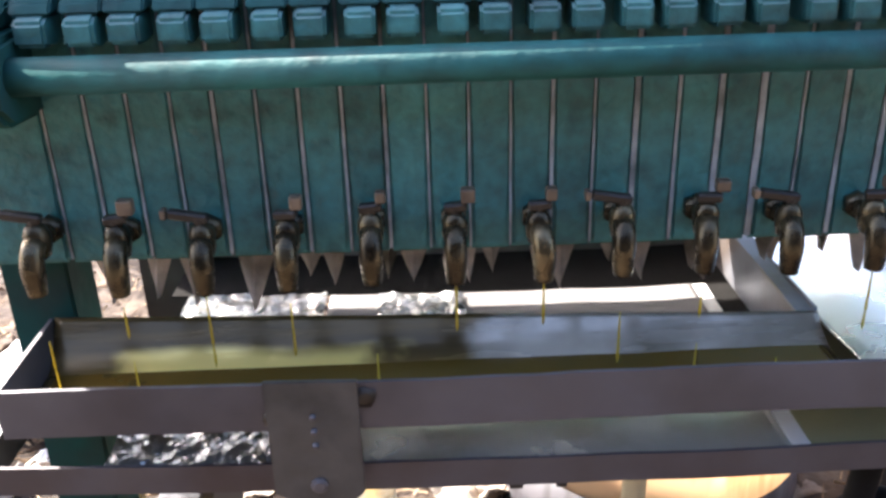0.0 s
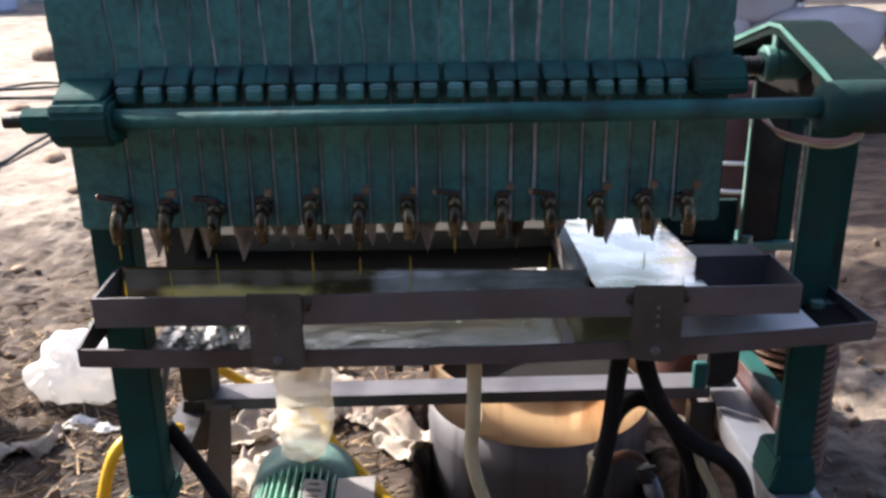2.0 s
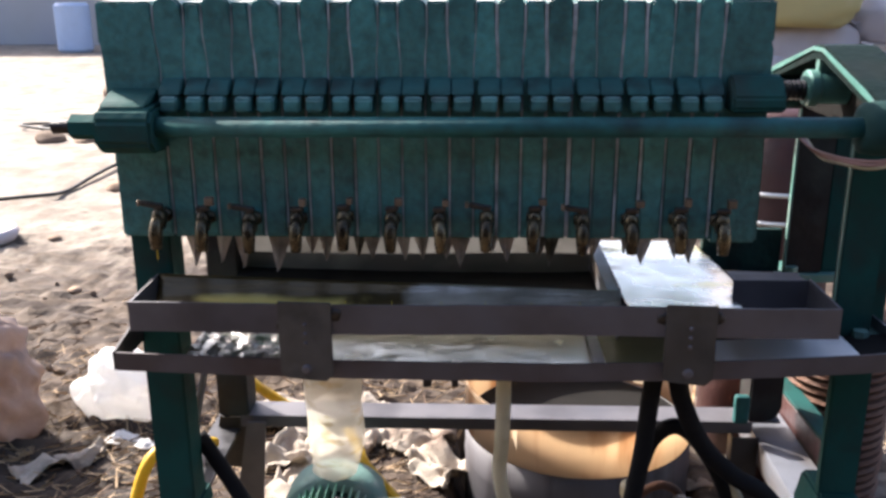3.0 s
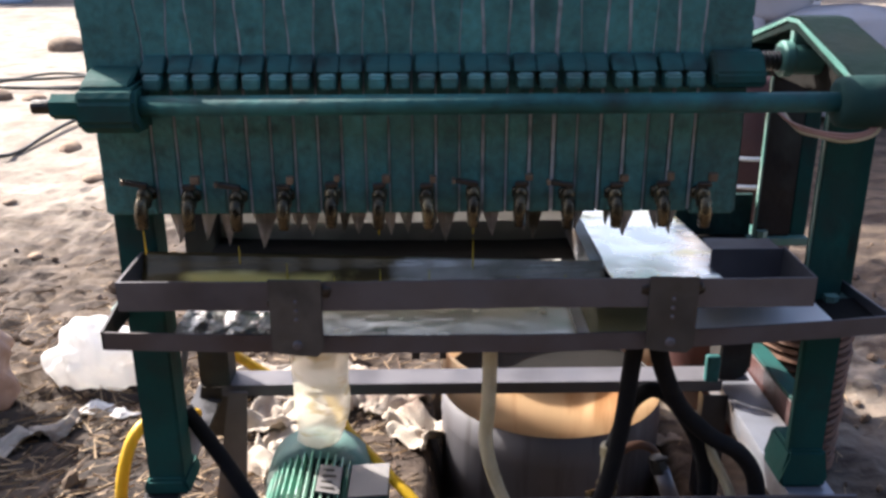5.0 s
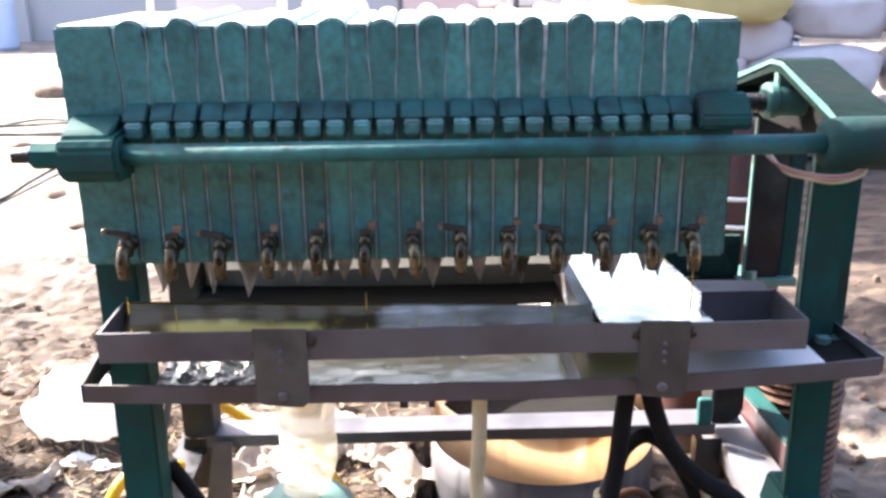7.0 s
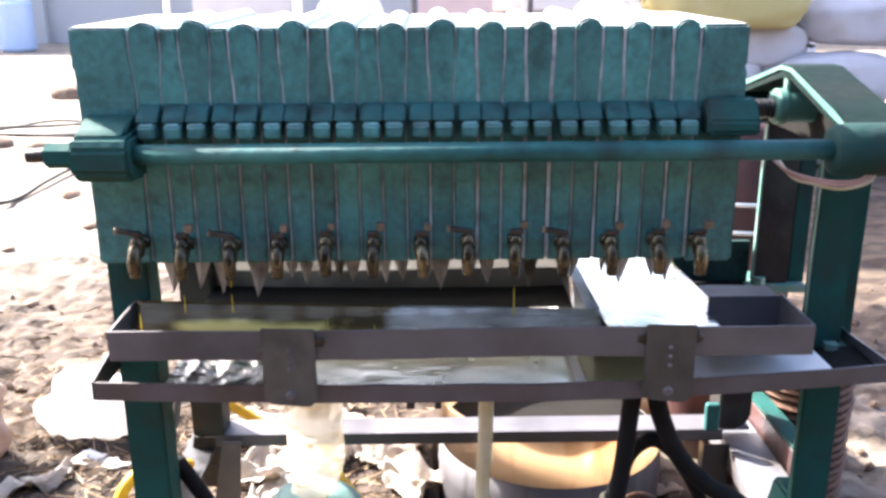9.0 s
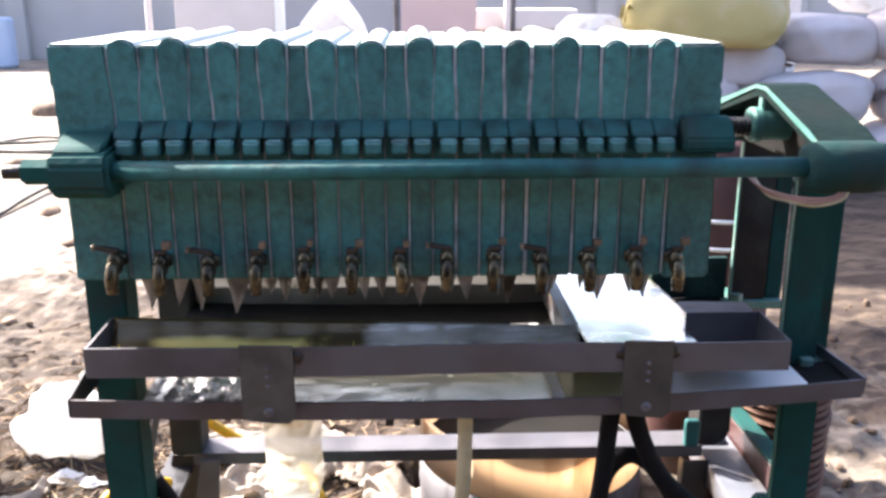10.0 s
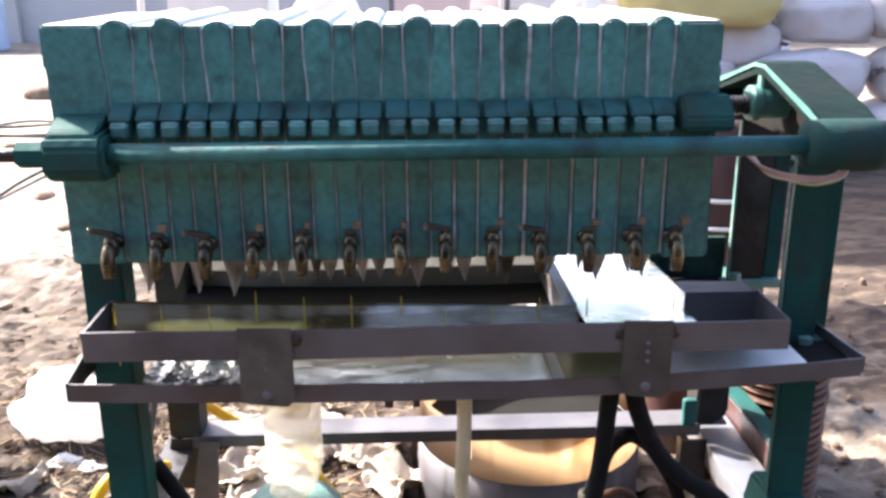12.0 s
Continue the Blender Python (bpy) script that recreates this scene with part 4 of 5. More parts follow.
# ---- things below ----
def build_motor():
    c = Vector((-0.278, 0.0, -0.135))
    m = thing("electric_motor", "green finned electric motor standing on the earth", "motor", at=(0, -0.09, 0))
    # body near-black, fins pale: shaded gaps and sunlit edges put into the colours
    bm = bmesh.new()
    rod(bm, (c.x, 0.12, c.z), (c.x, 0.40, c.z), 0.098, segs=40)
    part("body", bm, greasy, m, smooth=False)
    for k in range(26):
        a = math.pi * (-0.12 + 1.24 * k / 25)
        bm = bmesh.new()
        d = Vector((math.cos(a), 0, math.sin(a)))
        beam(bm, c + d * 0.105 + Vector((0, 0.13, 0)), c + d * 0.105 + Vector((0, 0.395, 0)), 0.024, 0.004, 0.0008, up=Vector((-d.z, 0, d.x)))
        part("fin", bm, mint, m)
    bm = bmesh.new()
    lathe(bm, [(0.126, 0.36), (0.128, 0.40), (0.127, 0.455), (0.115, 0.475), (0.06, 0.482)], (c.x, 0, c.z), 40, "y")
    part("fan_cowl", bm, cowl_green, m, "pale green fan cowl", True)
    bm = bmesh.new()
    lathe(bm, [(0.05, 0.09), (0.112, 0.10), (0.114, 0.13), (0.10, 0.14)], (c.x, 0, c.z), 40, "y")
    part("end_shield", bm, green_darkened, m, smooth=True)
    bm = bmesh.new()
    box(bm, c.x + 0.085, c.x + 0.165, 0.20, 0.33, c.z + 0.02, c.z + 0.095, 0.008)
    part("terminal_box", bm, green_darkened, m)
    bm = bmesh.new()
    prism(bm, [(c.x + 0.083, c.z + 0.098), (c.x + 0.168, c.z + 0.103), (c.x + 0.168, c.z + 0.107), (c.x + 0.083, c.z + 0.102)], 0.205, 0.325, 0.001, axis="y")
    part("box_lid", bm, paper, m, "pale box lid")
    bm = bmesh.new()
    beam(bm, c + Vector((0.040, 0.20, 0.1165)), c + Vector((0.040, 0.30, 0.1165)), 0.05, 0.003, 0.0005, up=(0.18, 0, 1))
    part("name_plate", bm, paper, m, "worn pale name plate")
    for k in range(4):
        bm = bmesh.new()
        beam(bm, c + Vector((0.022, 0.215 + 0.022 * k, 0.1205)), c + Vector((0.054 - 0.006 * (k % 2), 0.215 + 0.022 * k, 0.1185)), 0.006, 0.0012, 0, up=(0.18, 0, 1))
        part("mark_bar", bm, grime, m)
    for s in (-1, 1):
        bm = bmesh.new()
        box(bm, c.x + s * 0.08 - 0.03, c.x + s * 0.08 + 0.03, 0.15, 0.36, GROUND - 0.02, c.z - 0.06, 0.004)
        part("foot", bm, green_darkened, m)
    # plastic sleeve hanging from the tray onto the cowl
    bm = bmesh.new()
    path = smooth_path([(-0.225, 0.02, 0.412), (-0.230, 0.06, 0.33), (-0.240, 0.13, 0.20), (-0.255, 0.21, 0.09), (-0.272, 0.275, 0.012), (-0.274, 0.285, -0.004)], 8)
    rings = []
    for i, p in enumerate(path):
        u = i / (len(path) - 1)
        w = 0.053 + 0.004 * math.sin(u * 5) - 0.030 * max(0, u - 0.82) / 0.18
        ring = []
        for k in range(28):
            a = 2 * math.pi * k / 28
            f = 1 + 0.10 * noise.noise((math.cos(a) * 2, math.sin(a) * 2, u * 5))
            ring.append(bm.verts.new(p + Vector((w * f * math.cos(a), 0.016 * f * math.sin(a), 0.010 * f * math.sin(a)))))
        rings.append(ring)
    for a, b in zip(rings, rings[1:]):
        for k in range(28):
            bm.faces.new((a[k], a[(k + 1) % 28], b[(k + 1) % 28], b[k]))
    ob = part("plastic_sleeve", bm, plastic_clear, smooth=True)
    tagged(ob, "cloudy plastic sleeve hanging from the tray over the motor", "plastic sleeve")


def build_hoses():
    def hose(name, label, pts, r, mat, ribs=0.0, steps=10, cat="hose"):
        bm = bmesh.new()
        sweep(bm, pts, r, 14, steps, ribs)
        ob = part(name, bm, mat, smooth=True)
        return tagged(ob, label, cat)
    hose("yellow_hose", "ribbed yellow plastic hose lying behind the leg", [(-0.60, 0.60, 0.12), (-0.50, 0.62, 0.03), (-0.42, 0.62, -0.02), (-0.31, 0.55, 0.0), (-0.25, 0.47, -0.03), (-0.222, 0.41, -0.05), (-0.14, 0.33, -0.097), (-0.057, 0.25, -0.145), (0.0, 0.18, -0.19), (0.05, 0.08, -0.235)], 0.0135, yellow, 0.06, 24)
    hose("yellow_hose", "ribbed yellow plastic hose bent beside the leg", [(-0.56, 0.34, 0.04), (-0.60, 0.24, 0.10), (-0.64, 0.17, 0.10), (-0.665, 0.13, 0.03), (-0.675, 0.10, -0.08), (-0.67, 0.05, -0.2), (-0.62, -0.08, -0.235)], 0.0135, yellow, 0.06, 24)
    hose("cream_hose", "cream rubber drain hose hanging from the tray", [(0.092, -0.03, 0.42), (0.092, -0.028, 0.34), (0.091, -0.02, 0.26), (0.088, -0.01, 0.18), (0.104, -0.005, 0.10), (0.135, -0.006, 0.02), (0.20, -0.02, -0.10), (0.25, -0.01, -0.3), (0.26, 0.03, -0.44)], 0.0135, cream)
    hose("black_hose", "thick black rubber hose from the tray bracket", [(0.362, -0.02, 0.42), (0.355, -0.02, 0.35), (0.345, -0.02, 0.22), (0.326, -0.02, 0.10), (0.312, -0.01, 0.02), (0.30, 0.0, -0.10), (0.30, 0.03, -0.3), (0.30, 0.05, -0.45)], 0.0165, rubber)
    hose("black_hose", "thick black rubber hose sweeping down to the earth", [(0.395, -0.02, 0.42), (0.41, -0.02, 0.345), (0.455, -0.01, 0.25), (0.52, 0.0, 0.18), (0.585, 0.01, 0.135), (0.628, 0.02, 0.07), (0.645, 0.03, -0.02), (0.65, 0.04, -0.12), (0.64, 0.06, -0.225)], 0.0175, rubber)
    hose("black_hose", "black rubber hose bent over into a brass fitting", [(0.354, 0.10, 0.08), (0.366, 0.08, 0.15), (0.384, 0.07, 0.215), (0.420, 0.06, 0.248), (0.462, 0.06, 0.222), (0.510, 0.06, 0.150), (0.536, 0.06, 0.080), (0.547, 0.06, 0.0), (0.550, 0.07, -0.12), (0.55, 0.08, -0.3)], 0.0155, rubber)
    hose("clear_hose", "yellowed clear hose curving to the earth", [(0.53, 0.06, 0.14), (0.555, 0.05, 0.09), (0.585, 0.04, 0.03), (0.605, 0.03, -0.04), (0.62, 0.02, -0.14), (0.62, 0.02, -0.235)], 0.010, cream)
    hose("copper_pipe", "rusty bent pipe beside the pump hoses", [(0.355, 0.16, -0.03), (0.38, 0.16, 0.03), (0.42, 0.16, 0.058), (0.455, 0.16, 0.05), (0.475, 0.16, 0.02)], 0.009, rust, cat="pipe")
    hose("black_bar", "black hose slanting down past the leg", [(-0.525, 0.14, 0.17), (-0.46, 0.10, 0.10), (-0.40, 0.06, 0.03), (-0.34, 0.03, -0.06), (-0.30, 0.0, -0.16), (-0.28, -0.03, -0.235)], 0.016, rubber)
    v = thing("hose_valve", "grimy brass valve on the hose end", "valve")
    bm = bmesh.new()
    lathe(bm, [(0.017, 0.0), (0.017, 0.05), (0.020, 0.055), (0.020, 0.075), (0.016, 0.08)], (0.352, 0.10, 0.02), 8)
    part("sleeve", bm, cream, v, "yellowed sleeve")
    bm = bmesh.new()
    lathe(bm, [(0.012, -0.10), (0.022, -0.06), (0.024, 0.0), (0.018, 0.02)], (0.352, 0.10, 0.0), 12)
    rod(bm, (0.335, 0.10, -0.02), (0.31, 0.09, -0.02), 0.011, segs=8)
    part("body", bm, brass, v)
    bm = bmesh.new()
    rod(bm, (0.352, 0.10, -0.1), (0.352, 0.10, -0.56), 0.012, segs=12)
    part("pipe", bm, rust, v)
    c = thing("hose_coupling", "bright metal hose coupling with a lever", "coupling")
    bm = bmesh.new()
    rod(bm, (0.468, 0.12, 0.025), (0.498, 0.10, -0.06), 0.017, 0.019, 16)
    rod(bm, (0.498, 0.10, -0.06), (0.56, 0.08, -0.40), 0.013, segs=12)
    part("body", bm, steel_bright, c, smooth=True)
    bm = bmesh.new()
    rod(bm, (0.466, 0.12, 0.02), (0.456, 0.125, 0.052), 0.021, 0.016, 6)
    beam(bm, (0.448, 0.11, 0.052), (0.478, 0.11, 0.058), 0.012, 0.008)
    part("lever", bm, grime, c)


def build_barrel():
    t = thing("oil_drum", "open translucent tan plastic drum half full of dark oil", "drum")
    c, top, low = (0.318, 0.742), 0.036, GROUND - 0.37
    bm = bmesh.new()
    lathe(bm, [(0.304, -0.0985), (0.304, top - 0.012), (0.307, top - 0.008), (0.307, top), (0.300, top), (0.300, -0.0985)], (c[0], c[1], 0), 72, "z", 0.004, 3, True)
    part("shell", bm, barrel_plastic, t, "tan translucent plastic, rust streaked", True)
    bm = bmesh.new()
    lathe(bm, [(0.304, low), (0.304, -0.19), (0.3065, -0.18), (0.304, -0.17), (0.304, -0.099), (0.300, -0.099), (0.300, low)], (c[0], c[1], 0), 72, "z", 0.004, 3, True)
    part("oily_shell", bm, drum_grey, t, "plastic darkened by the oil behind it, grimy streaks", True)
    bm = bmesh.new()
    lathe(bm, [(0.2985, low + 0.01), (0.2985, -0.100), (0.05, -0.0995)], (c[0], c[1], 0), 60)
    part("oil_fill", bm, sludge_shade, t, "dark oil standing in the drum")
    bm = bmesh.new()
    lathe(bm, [(0.2995, low), (0.2995, low + 0.008), (0.05, low + 0.0085)], (c[0], c[1], 0), 48)
    part("bottom", bm, barrel_plastic, t)


def build_right_side():
    t = thing("ribbed_stack", "stack of rust-brown ribbed iron discs", "disc stack")
    for k in range(20):
        bm = bmesh.new()
        r = 0.12 + 0.006 * noise.noise((k * 2.1, 0, 0))
        z = GROUND - 0.01 + 0.022 * k
        lathe(bm, [(r * 0.5, z + 0.002), (r, z + 0.003), (r + 0.006, z + 0.009), (r, z + 0.016), (r * 0.5, z + 0.0225)], (0.945 + 0.006 * noise.noise((k, 4, 0)), 0.60, 0), 30, "z", 0.02, k)
        part("disc", bm, rust, t)
    d = thing("red_drum", "dark red drum with two pale bands behind the press", "drum")
    bm = bmesh.new()
    lathe(bm, [(0.15, GROUND - 0.01), (0.16, GROUND + 0.01), (0.16, 0.72), (0.15, 0.735)], (0.86, 0.95, 0), 36, "z", 0.01)
    part("body", bm, rust_red, d, smooth=True)
    for z in (0.44, 0.517):
        bm = bmesh.new()
        lathe(bm, [(0.1615, z), (0.165, z + 0.004), (0.165, z + 0.008), (0.1615, z + 0.012)], (0.86, 0.95, 0), 36, ring_only=True)
        part("band", bm, white_trim, d, "pale hoop")
    bm = bmesh.new()
    beam(bm, (0.815, 0.72, 0.085), (0.831, 0.25, 0.085), 0.045, 0.010, 0.002)
    bar = thing("angle_bar", "green-topped dark red steel angle beside the leg", "bar")
    part("top_flange", bm, green_darkened, bar, "green painted top")
    bm = bmesh.new()
    beam(bm, (0.795, 0.72, 0.045), (0.811, 0.25, 0.045), 0.006, 0.069, 0.001)
    part("side_flange", bm, rust_red, bar, "dark red oily side")
    bm = bmesh.new()
    box(bm, 0.80, 0.83, 0.69, 0.715, GROUND - 0.02, 0.01, 0.002)
    part("foot_post", bm, rust_red, bar)


def sack_bm(l, w, h, seed, rough=1.0):
    """A slumped full sack: rounded box with folds and pinched ends."""
    bm = bmesh.new()
    bmesh.ops.create_icosphere(bm, subdivisions=4, radius=1.0)
    for v in bm.verts:
        p = v.co.normalized()
        q = Vector([math.copysign(abs(c) ** 0.62, c) for c in p])
        ends = 1 - 0.25 * abs(q.x) ** 4
        f = 1 + 0.07 * rough * noise.noise((p.x * 2.2 + seed, p.y * 2.2, p.z * 2.2)) + 0.025 * rough * noise.noise((p.x * 7 + seed, p.y * 7, p.z * 7)) - 0.03 * rough * (abs(noise.noise((p.x * 4 + seed, p.y * 4, p.z * 2))) - 0.2)
        v.co = Vector((q.x * l / 2 * f, q.y * w / 2 * ends * f, q.z * h / 2 * ends * f))
        if v.co.z < -h * 0.42:
            v.co.z = -h * 0.42
    return bm


def build_sacks():
    rows = (
        # x, y, z, length, depth, height, turn, material, label
        (1.80, 5.1, -0.02, 0.95, 0.60, 0.42, 8, grey_sack), (2.75, 5.0, -0.02, 1.0, 0.60, 0.44, -6, grey_sack), (3.75, 5.0, -0.02, 1.0, 0.6, 0.44, 4, grey_sack), (4.7, 5.1, -0.02, 1.0, 0.6, 0.44, 4, grey_sack),
        (1.95, 5.1, 0.36, 0.9, 0.58, 0.40, -4, grey_sack), (2.85, 5.05, 0.34, 1.05, 0.6, 0.42, 6, grey_sack), (3.85, 5.05, 0.36, 0.9, 0.62, 0.46, -3, grey_sack), (4.7, 5.1, 0.36, 0.9, 0.62, 0.46, -3, grey_sack),
        (2.30, 5.15, 0.60, 0.85, 0.55, 0.36, 3, grey_sack), (3.05, 5.25, 0.76, 0.85, 0.6, 0.38, 8, grey_sack), (3.75, 5.15, 0.80, 0.8, 0.6, 0.44, -8, grey_sack), (4.5, 5.2, 0.80, 0.8, 0.6, 0.44, 4, grey_sack),
        (2.08, 5.0, 0.94, 1.15, 0.62, 0.50, -5, yellow_sack), (1.35, 5.35, 0.72, 0.55, 0.55, 0.46, 12, white_cloth), (1.22, 5.35, 0.28, 0.75, 0.55, 0.46, -12, white_cloth), (1.25, 5.35, -0.05, 0.8, 0.6, 0.42, 3, grey_sack),
        # high right-hand sacks, out of view, added so the heap throws more shade
        (3.7, 5.6, 1.12, 0.9, 0.6, 0.42, 5, white_cloth), (4.5, 5.3, 1.16, 0.9, 0.6, 0.44, -5, grey_sack), (5.4, 5.2, 1.1, 0.9, 0.6, 0.44, 5, grey_sack), (5.6, 5.1, -0.02, 1.0, 0.6, 0.44, 4, grey_sack), (5.6, 5.1, 0.36, 1.0, 0.6, 0.44, -4, grey_sack), (5.4, 5.1, 0.74, 1.0, 0.6, 0.44, 2, grey_sack), (4.3, 5.3, 1.52, 0.9, 0.6, 0.44, 8, grey_sack), (5.1, 5.3, 1.48, 0.9, 0.6, 0.44, -3, grey_sack),
    )
    for i, (x, y, z, l, w, h, a, m) in enumerate(rows):
        ob = part("sack", sack_bm(l, w, h, i * 3.7), m, smooth=True)
        ob.matrix_basis = pose(x, y, z, 3 * math.sin(i), 4 * math.cos(i * 2), a)
        lab = {"grey_woven_sack": "full grey-white woven sack in a heap", "yellow_woven_sack": "full yellow woven sack on top of the heap", "white_woven_bag": "sunlit white woven sack in the heap"}[m.name]
        tagged(ob, lab, "sack", "heap of sacks")
        bm = bmesh.new()
        end = -1 if i % 3 == 0 else 1
        rows = [[bm.verts.new((end * (l * 0.455 + 0.05 * u), w * (0.30 + 0.06 * u) * v + 0.01 * math.sin(9 * v + i), h * 0.10 * math.sin(4.5 * v + i) * (0.4 + u) + 0.015 * noise.noise((v * 6, u, i)))) for v in (-1, -0.75, -0.5, -0.25, 0, 0.25, 0.5, 0.75, 1)] for u in (0, 0.5, 1)]
        for a, b in zip(rows, rows[1:]):
            for k in range(8):
                bm.faces.new((a[k], a[k + 1], b[k + 1], b[k]))
        bmesh.ops.solidify(bm, geom=bm.faces[:], thickness=0.012)
        part("sewn_mouth", bm, m, ob, "", True)


def crumpled_bm(l, w, h, seed, amount, folds):
    """A slack bag: a sagging lump with broad dents and creases running up it."""
    bm = bmesh.new()
    bmesh.ops.create_icosphere(bm, subdivisions=5, radius=1.0)
    for v in bm.verts:
        p = v.co.normalized()
        f = 1 + amount * noise.noise((p.x * 1.5 + seed, p.y * 1.5, p.z * 1.5)) + 0.5 * amount * noise.noise((p.x * 3.4 + seed, p.y * 3.4, p.z * 3.4))
        turn = math.atan2(p.y, p.x)
        crease = math.sin(turn * 7 + 5 * noise.noise((p.x * 1.7, p.y * 1.7, p.z * 2.6 + seed)))
        f -= folds * abs(crease) ** 0.6 * (1 - 0.6 * abs(p.z))
        z = p.z * h / 2 * f
        v.co = Vector((p.x * l / 2 * f, p.y * w / 2 * f, max(z, -h * 0.35)))
    return bm


def build_left_side():
    bm = crumpled_bm(0.32, 0.22, 0.26, 9, 0.30, 0.03)
    ob = part("white_bag", bm, white_cloth, smooth=True)
    ob.matrix_basis = pose(-1.06, 1.08, GROUND + 0.07, 8, 8, 24)
    tagged(ob, "bright white plastic bag lying on the earth", "bag")
    bm = crumpled_bm(0.40, 0.32, 0.52, 21, 0.38, 0.16)
    ob = part("dusty_sack", bm, pink_sack, smooth=True)
    ob.matrix_basis = pose(-1.455, 0.86, GROUND + 0.17, 4, 6, 40)
    tagged(ob, "dusty pinkish woven sack standing on the earth", "sack")
    rnd = random.Random(11)
    for i, (x, y, sx, sy, turn, m, h) in enumerate(((-0.95, 0.86, 0.26, 0.05, -12, white_cloth, 0.02), (-1.13, 0.73, 0.22, 0.09, 35, sacking, 0.04), (-1.0, 1.33, 0.10, 0.10, 20, white_cloth, 0.12), (-0.72, 0.30, 0.16, 0.12, 20, sacking, 0.04),
                                                   (-0.40, 0.80, 0.30, 0.18, 10, sacking, 0.06), (-0.20, 0.95, 0.34, 0.2, -20, sacking, 0.05), (-0.42, 0.62, 0.22, 0.16, 60, sacking, 0.04), (-0.05, 0.72, 0.16, 0.2, 30, sacking, 0.05), (-0.56, 1.0, 0.3, 0.2, 5, sacking, 0.04),
                                                   (-0.68, 0.05, 0.18, 0.12, 15, sacking, 0.05), (-0.9, 0.15, 0.22, 0.1, -30, sacking, 0.04), (-0.44, 0.15, 0.14, 0.12, 10, sacking, 0.05), (-0.40, 0.40, 0.14, 0.12, 40, sacking, 0.05), (0.62, 0.75, 0.2, 0.16, 5, sacking, 0.03), (0.55, 1.0, 0.3, 0.2, 45, sacking, 0.03))):
        bm = bmesh.new()
        sheet(bm, -sx / 2, sx / 2, -sy / 2, sy / 2, lambda u, v: h * (0.35 + 0.9 * noise.fractal((u * 14 + i * 5, v * 19, i), 1, 2, 4)), 34, 24, 0.003)
        for v in bm.verts:
            v.co.x += 0.06 * noise.noise((v.co.x * 12, v.co.y * 12, i + 0.5))
            v.co.y += 0.06 * noise.noise((v.co.x * 12, v.co.y * 12, i + 7.5))
        ob = part("torn_sacking", bm, m, smooth=True)
        ob.matrix_basis = pose(x, y, ground_height(x, y) + 0.004, 0, 0, turn)
        tagged(ob, "crumpled torn sacking trodden into the earth", "sacking", "torn sacking on the earth")
    for i, (x, y, r) in enumerate(((-3.62, 5.95, 0.13), (-3.27, 5.93, 0.10), (-2.35, 4.20, 0.08), (-1.93, 3.46, 0.06), (-2.2, 3.0, 0.035), (-1.75, 2.2, 0.03), (-4.15, 9.0, 0.22))):
        bm = bmesh.new()
        bmesh.ops.create_icosphere(bm, subdivisions=3, radius=r)
        for v in bm.verts:
            v.co *= 1 + 0.35 * noise.noise(v.co * (0.7 / r) + Vector((i, 0, 0)))
            v.co.z *= 0.5
        ob = part("stone", bm, stone, smooth=False)
        ob.location = (x, y, ground_height(x, y) + r * 0.15)
        tagged(ob, "brown clod of earth on the yard", "stone", "clods on the yard")
    coil = [(-3.45 + (0.42 + 0.03 * k) * math.cos(k * 0.9), 6.62 + (0.46 - 0.02 * k) * math.sin(k * 0.9)) for k in range(15)]
    for pts in ([(-4.6, 3.3), (-3.4, 3.55), (-2.73, 3.83), (-2.62, 4.07), (-2.59, 4.46), (-2.53, 4.94), (-2.3, 5.5)], coil + [(-2.7, 6.4), (-2.45, 7.0)]):
        bm = bmesh.new()
        sweep(bm, [(x, y, ground_height(x, y) + 0.012 + 0.012 * (k % 3)) for k, (x, y) in enumerate(pts)], 0.013, 8, 10)
        ob = part("cable", bm, cable_mat, smooth=True)
        tagged(ob, "black cable trailing over the yard", "cable")
    bm = bmesh.new()
    lathe(bm, [(0.12, 0), (0.17, 0.012), (0.19, 0.05), (0.175, 0.075), (0.15, 0.08), (0.14, 0.05), (0.10, 0.02)], (-2.55, 2.9, GROUND), 28, "z", 0.05)
    ob = part("tub", bm, grey_sack, smooth=True)
    tagged(ob, "shallow grey tub on the sunlit yard", "tub")


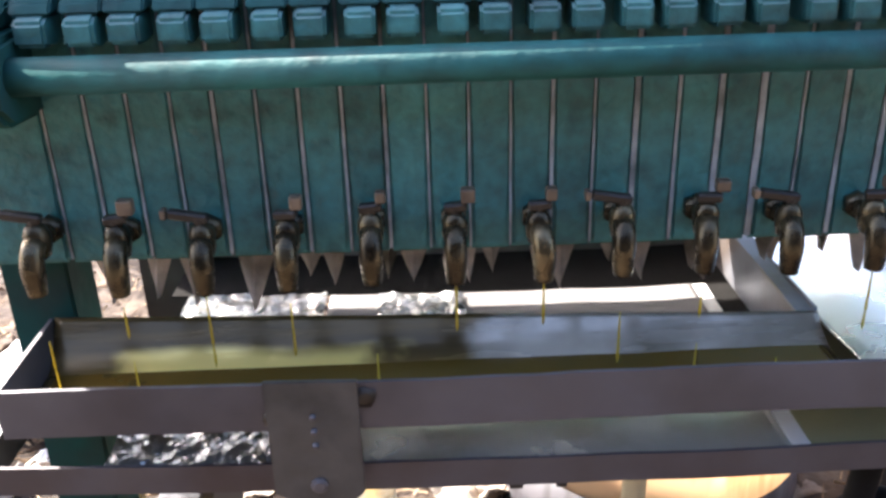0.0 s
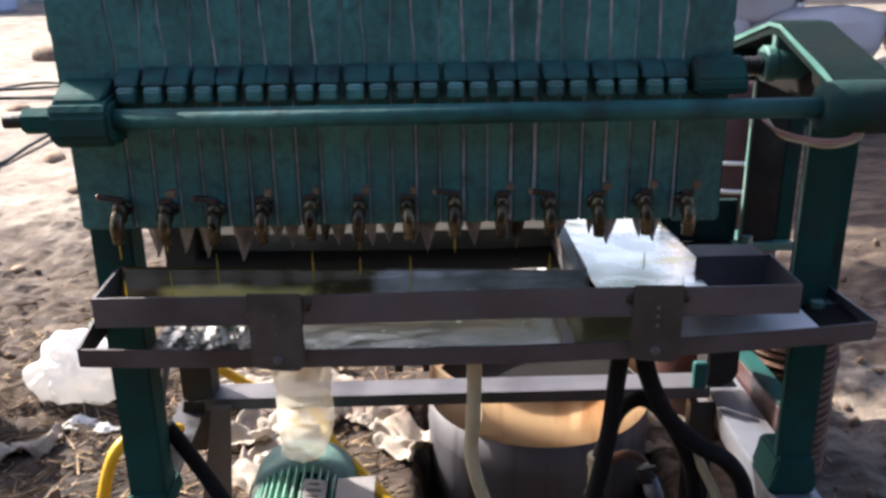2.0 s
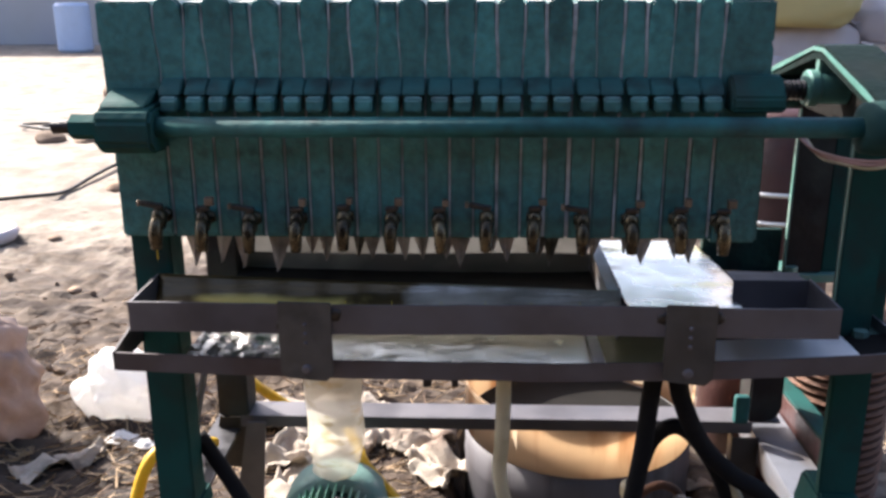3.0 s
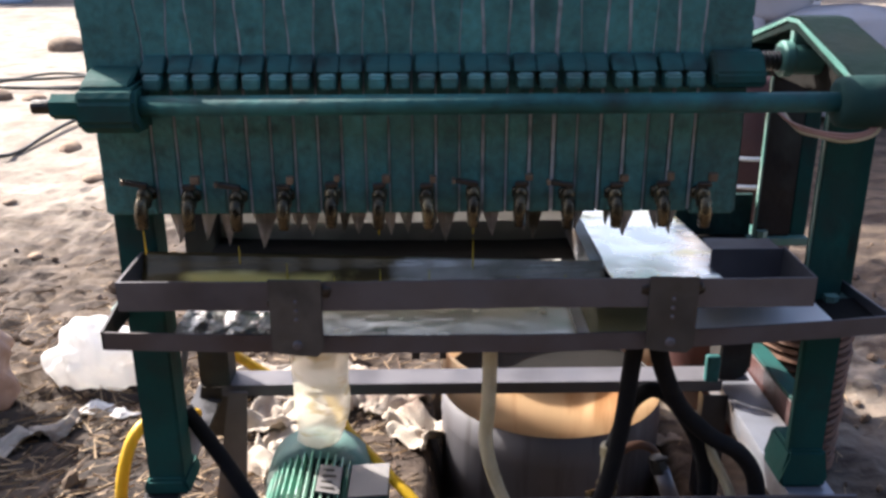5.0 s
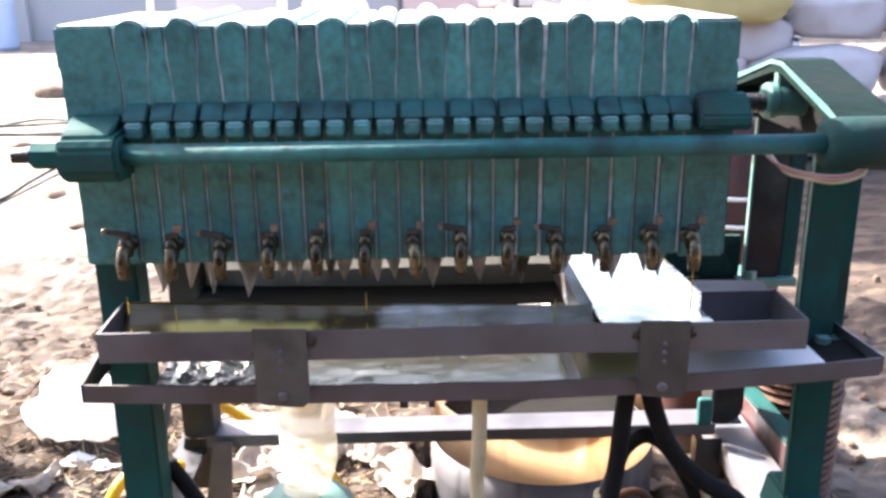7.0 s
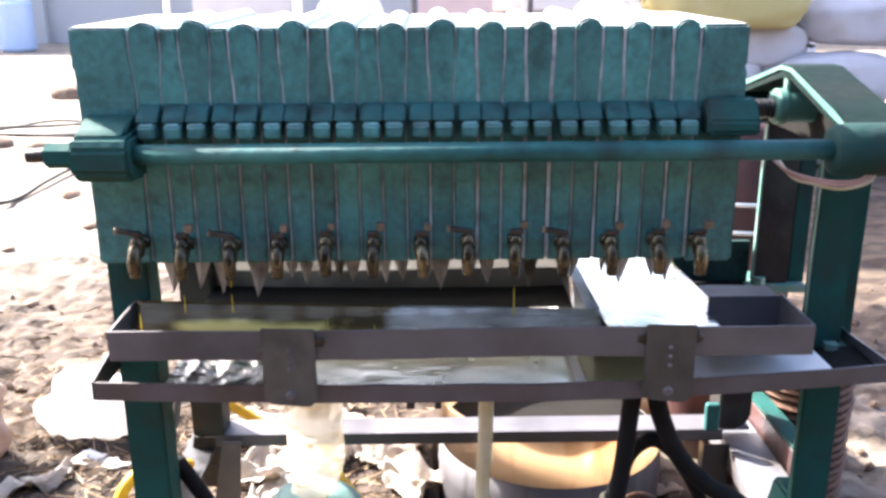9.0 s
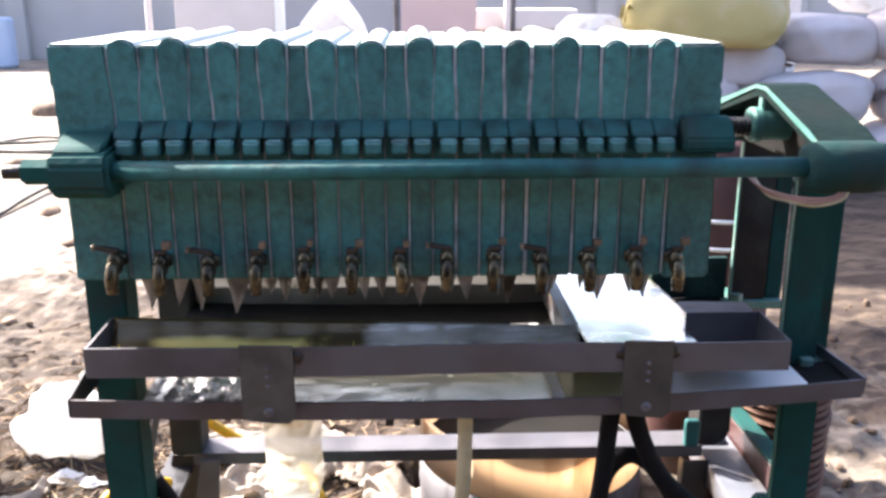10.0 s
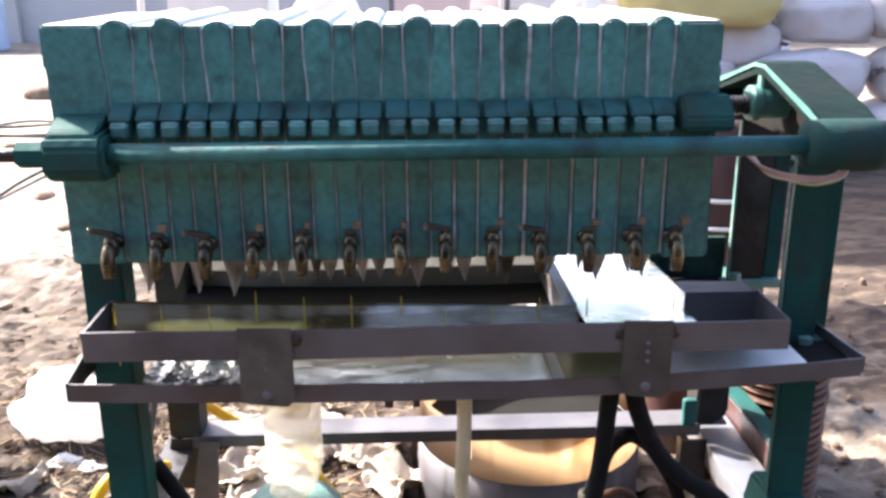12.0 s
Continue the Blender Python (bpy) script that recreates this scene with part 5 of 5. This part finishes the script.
# ---- far side of the yard ----
def build_backdrop():
    w = thing("wall_north", "weathered grey yard wall with piers", "wall", kind="structure")
    bm = bmesh.new()
    box(bm, -40, 40, 17.6, 17.9, GROUND - 0.3, 3.2)
    part("wall_face", bm, wall_paint, w)
    for x in range(-36, 37, 4):
        bm = bmesh.new()
        box(bm, x - 0.2, x + 0.2, 17.42, 17.6, GROUND - 0.3, 3.3, 0.02)
        part("pier", bm, wall_paint, w)
    bm = bmesh.new()
    box(bm, -40, 40, 17.5, 18.0, 3.3, 3.42, 0.02)
    part("coping", bm, board_white, w)
    def far(name, label, cat, fn, m):
        bm = bmesh.new()
        fn(bm)
        return tagged(part(name, bm, m), label, cat)
    for x in (-3.85, 1.42, 5.3):
        far("post", "thin pale steel post in the yard", "post", lambda bm: rod(bm, (x, 12.2, GROUND - 0.1), (x, 12.2, 3.0), 0.05, segs=10), board_white)
    far("yard_board", "large pale board standing in the yard", "board", lambda bm: box(bm, -3.42, -2.0, 12.0, 12.06, GROUND - 0.1, 2.3, 0.01), board_white)
    far("board_edge", "white upright plank beside the board", "plank", lambda bm: box(bm, -1.98, -1.84, 11.95, 12.05, GROUND - 0.1, 2.3, 0.01), white_trim)
    far("yard_board", "pinkish board leaning in the yard", "board", lambda bm: prism(bm, [(-0.15, GROUND - 0.1), (0.9, GROUND - 0.1), (0.95, 1.1), (0.6, 1.15), (-0.15, 1.05)], 11.9, 11.96, axis="y"), board_pink)
    far("tub", "white tub tipped over in the yard", "tub", lambda bm: lathe(bm, [(0.30, 0), (0.36, 0.3), (0.40, 0.62), (0.38, 0.62), (0.33, 0.3), (0.27, 0.03)], (0, 0, 0), 24), white_cloth).matrix_basis = pose(-1.35, 11.4, 0.45, 20, 50, 10)
    far("crate", "pale crate in the yard", "crate", lambda bm: box(bm, -1.75, -0.6, 11.2, 11.9, GROUND - 0.05, 0.5, 0.03), board_white)
    far("blue_drum", "pale blue plastic drum by the wall", "drum", lambda bm: lathe(bm, [(0.28, 0), (0.32, 0.05), (0.32, 0.85), (0.28, 0.9)], (-7.6, 15.6, GROUND), 24), blue_plastic)
    far("beam_rack", "white-topped rack of beams in the yard", "rack", lambda bm: box(bm, 0.7, 2.5, 12.3, 12.9, 0.55, 0.85, 0.03), board_white)
    far("beam_rack", "grey bench in the yard", "bench", lambda bm: box(bm, 0.8, 2.4, 12.4, 12.8, GROUND - 0.1, 0.549, 0.02), wall_paint)
    far("sheet_board", "pale sheet panel by the wall", "panel", lambda bm: box(bm, 4.2, 6.6, 14.0, 14.1, GROUND - 0.1, 2.4, 0.01), board_white)


def build_sky_block():
    # invented shed, never in view, that keeps low skylight off the press
    t = thing("sky_block_south", "added unseen shed blocking the sky behind the camera", "shed", kind="structure")
    bm = bmesh.new()
    box(bm, -7, 7, -7.2, -7.0, GROUND - 0.2, 2.9)
    part("shed_wall", bm, soot, t)
    for x in (-7.2, 7.0):
        bm = bmesh.new()
        box(bm, x, x + 0.2, -7.0, -3.4, GROUND - 0.2, 2.9)
        part("shed_wall", bm, soot, t)
    bm = bmesh.new()
    box(bm, -7.4, 7.4, -7.4, -3.3, 2.9, 3.0)
    ob = part("ceiling", bm, soot)
    tagged(ob, "added unseen dark roof blocking the sky", "ceiling", kind="structure")
    for x in (-3.4, 3.4):
        bm = bmesh.new()
        box(bm, x - 0.08, x + 0.08, -3.6, -3.44, GROUND - 0.2, 2.9, 0.01)
        part("shed_post", bm, soot, t)


def build_shade_awning():
    # invented awning: sheets out of view, set to shade the yard's right
    t = thing("awning", "added awning on thin posts, its unseen sheets shading the yard", "awning")
    for y0, y1 in ((4.51, 5.56), (6.06, 9.06)):
        bm = bmesh.new()
        sheet(bm, -3.0, 1.6, y0, y1, lambda x, y: 4.16 + 0.02 * math.sin(x * 40), 150, 4, 0.004)
        part("roof_sheet", bm, steel, t)
    for x in (-0.17, 1.15):
        bm = bmesh.new()
        rod(bm, (x, 9.0, GROUND - 0.1), (x, 9.0, 4.12), 0.035, segs=10)
        part("post", bm, steel, t)
        bm = bmesh.new()
        beam(bm, (x, 4.52, 4.11), (x, 9.05, 4.11), 0.04, 0.045)
        part("rafter", bm, steel, t)


# ---- falling oil ----
def build_drips(spouts):
    made = []
    for i, x in enumerate(spouts):
        rnd = random.Random(200 + i)
        for k in range(2):
            bm = bmesh.new()
            length = 0.058 if k == 0 else 0.034
            prof = [(0.0004, -length / 2), (0.0015, -length / 2 + 0.006), (0.0011, 0), (0.0008, length / 3), (0.0004, length / 2)]
            lathe(bm, prof, (0, 0, 0), 8, "z", 0.2, i + k)
            ob = part("oil_drip", bm, oil_drip, smooth=True)
            tagged(ob, "thread of yellow oil falling from a tap", "oil drip", "oil falling from the taps")
            made.append((ob, x, i, k))
    return made


# times at which the pump's stroke makes every tap run
SURGES = ((0.0, 0.35), (1.0, 2.1), (5.9, 6.75), (8.5, 9.3), (10.6, 11.4), (11.7, 12.0))


def motions():
    for ob, x, i, k in DRIPS:
        rnd = random.Random(300 + 7 * i + k)
        rows, t = [], 0.0
        hi, lo = 0.626, 0.512
        rows.append((0.0, pose(x, -0.058, hi - 0.16 * rnd.random())))
        t = 0.12 + 0.2 * rnd.random()
        while t < 11.6:
            busy = any(a <= t <= b for a, b in SURGES)
            rows.append((t, pose(x, -0.058, hi + 0.012)))
            rows.append((t + 0.10, pose(x, -0.058, hi - 0.045)))
            rows.append((t + 0.20, pose(x, -0.058, lo)))
            t += 0.2667 + (rnd.uniform(0.0, 0.06) if busy else rnd.uniform(0.3, 1.3))
            rows.append((t - 0.0334, pose(x, -0.058, lo - 0.001)))
        rows.append((12.0, pose(x, -0.058, hi - 0.05 - 0.08 * rnd.random())))
        walk(ob, rows)


build_ground()
build_straw()
build_backdrop()
PRESS, SPOUTS = build_press()
build_upper_tray()
build_chute()
build_lower_tray()
build_motor()
build_barrel()
build_hoses()
build_right_side()
build_sacks()
build_sky_block()
build_shade_awning()
build_left_side()
DRIPS = build_drips(SPOUTS)
motions()
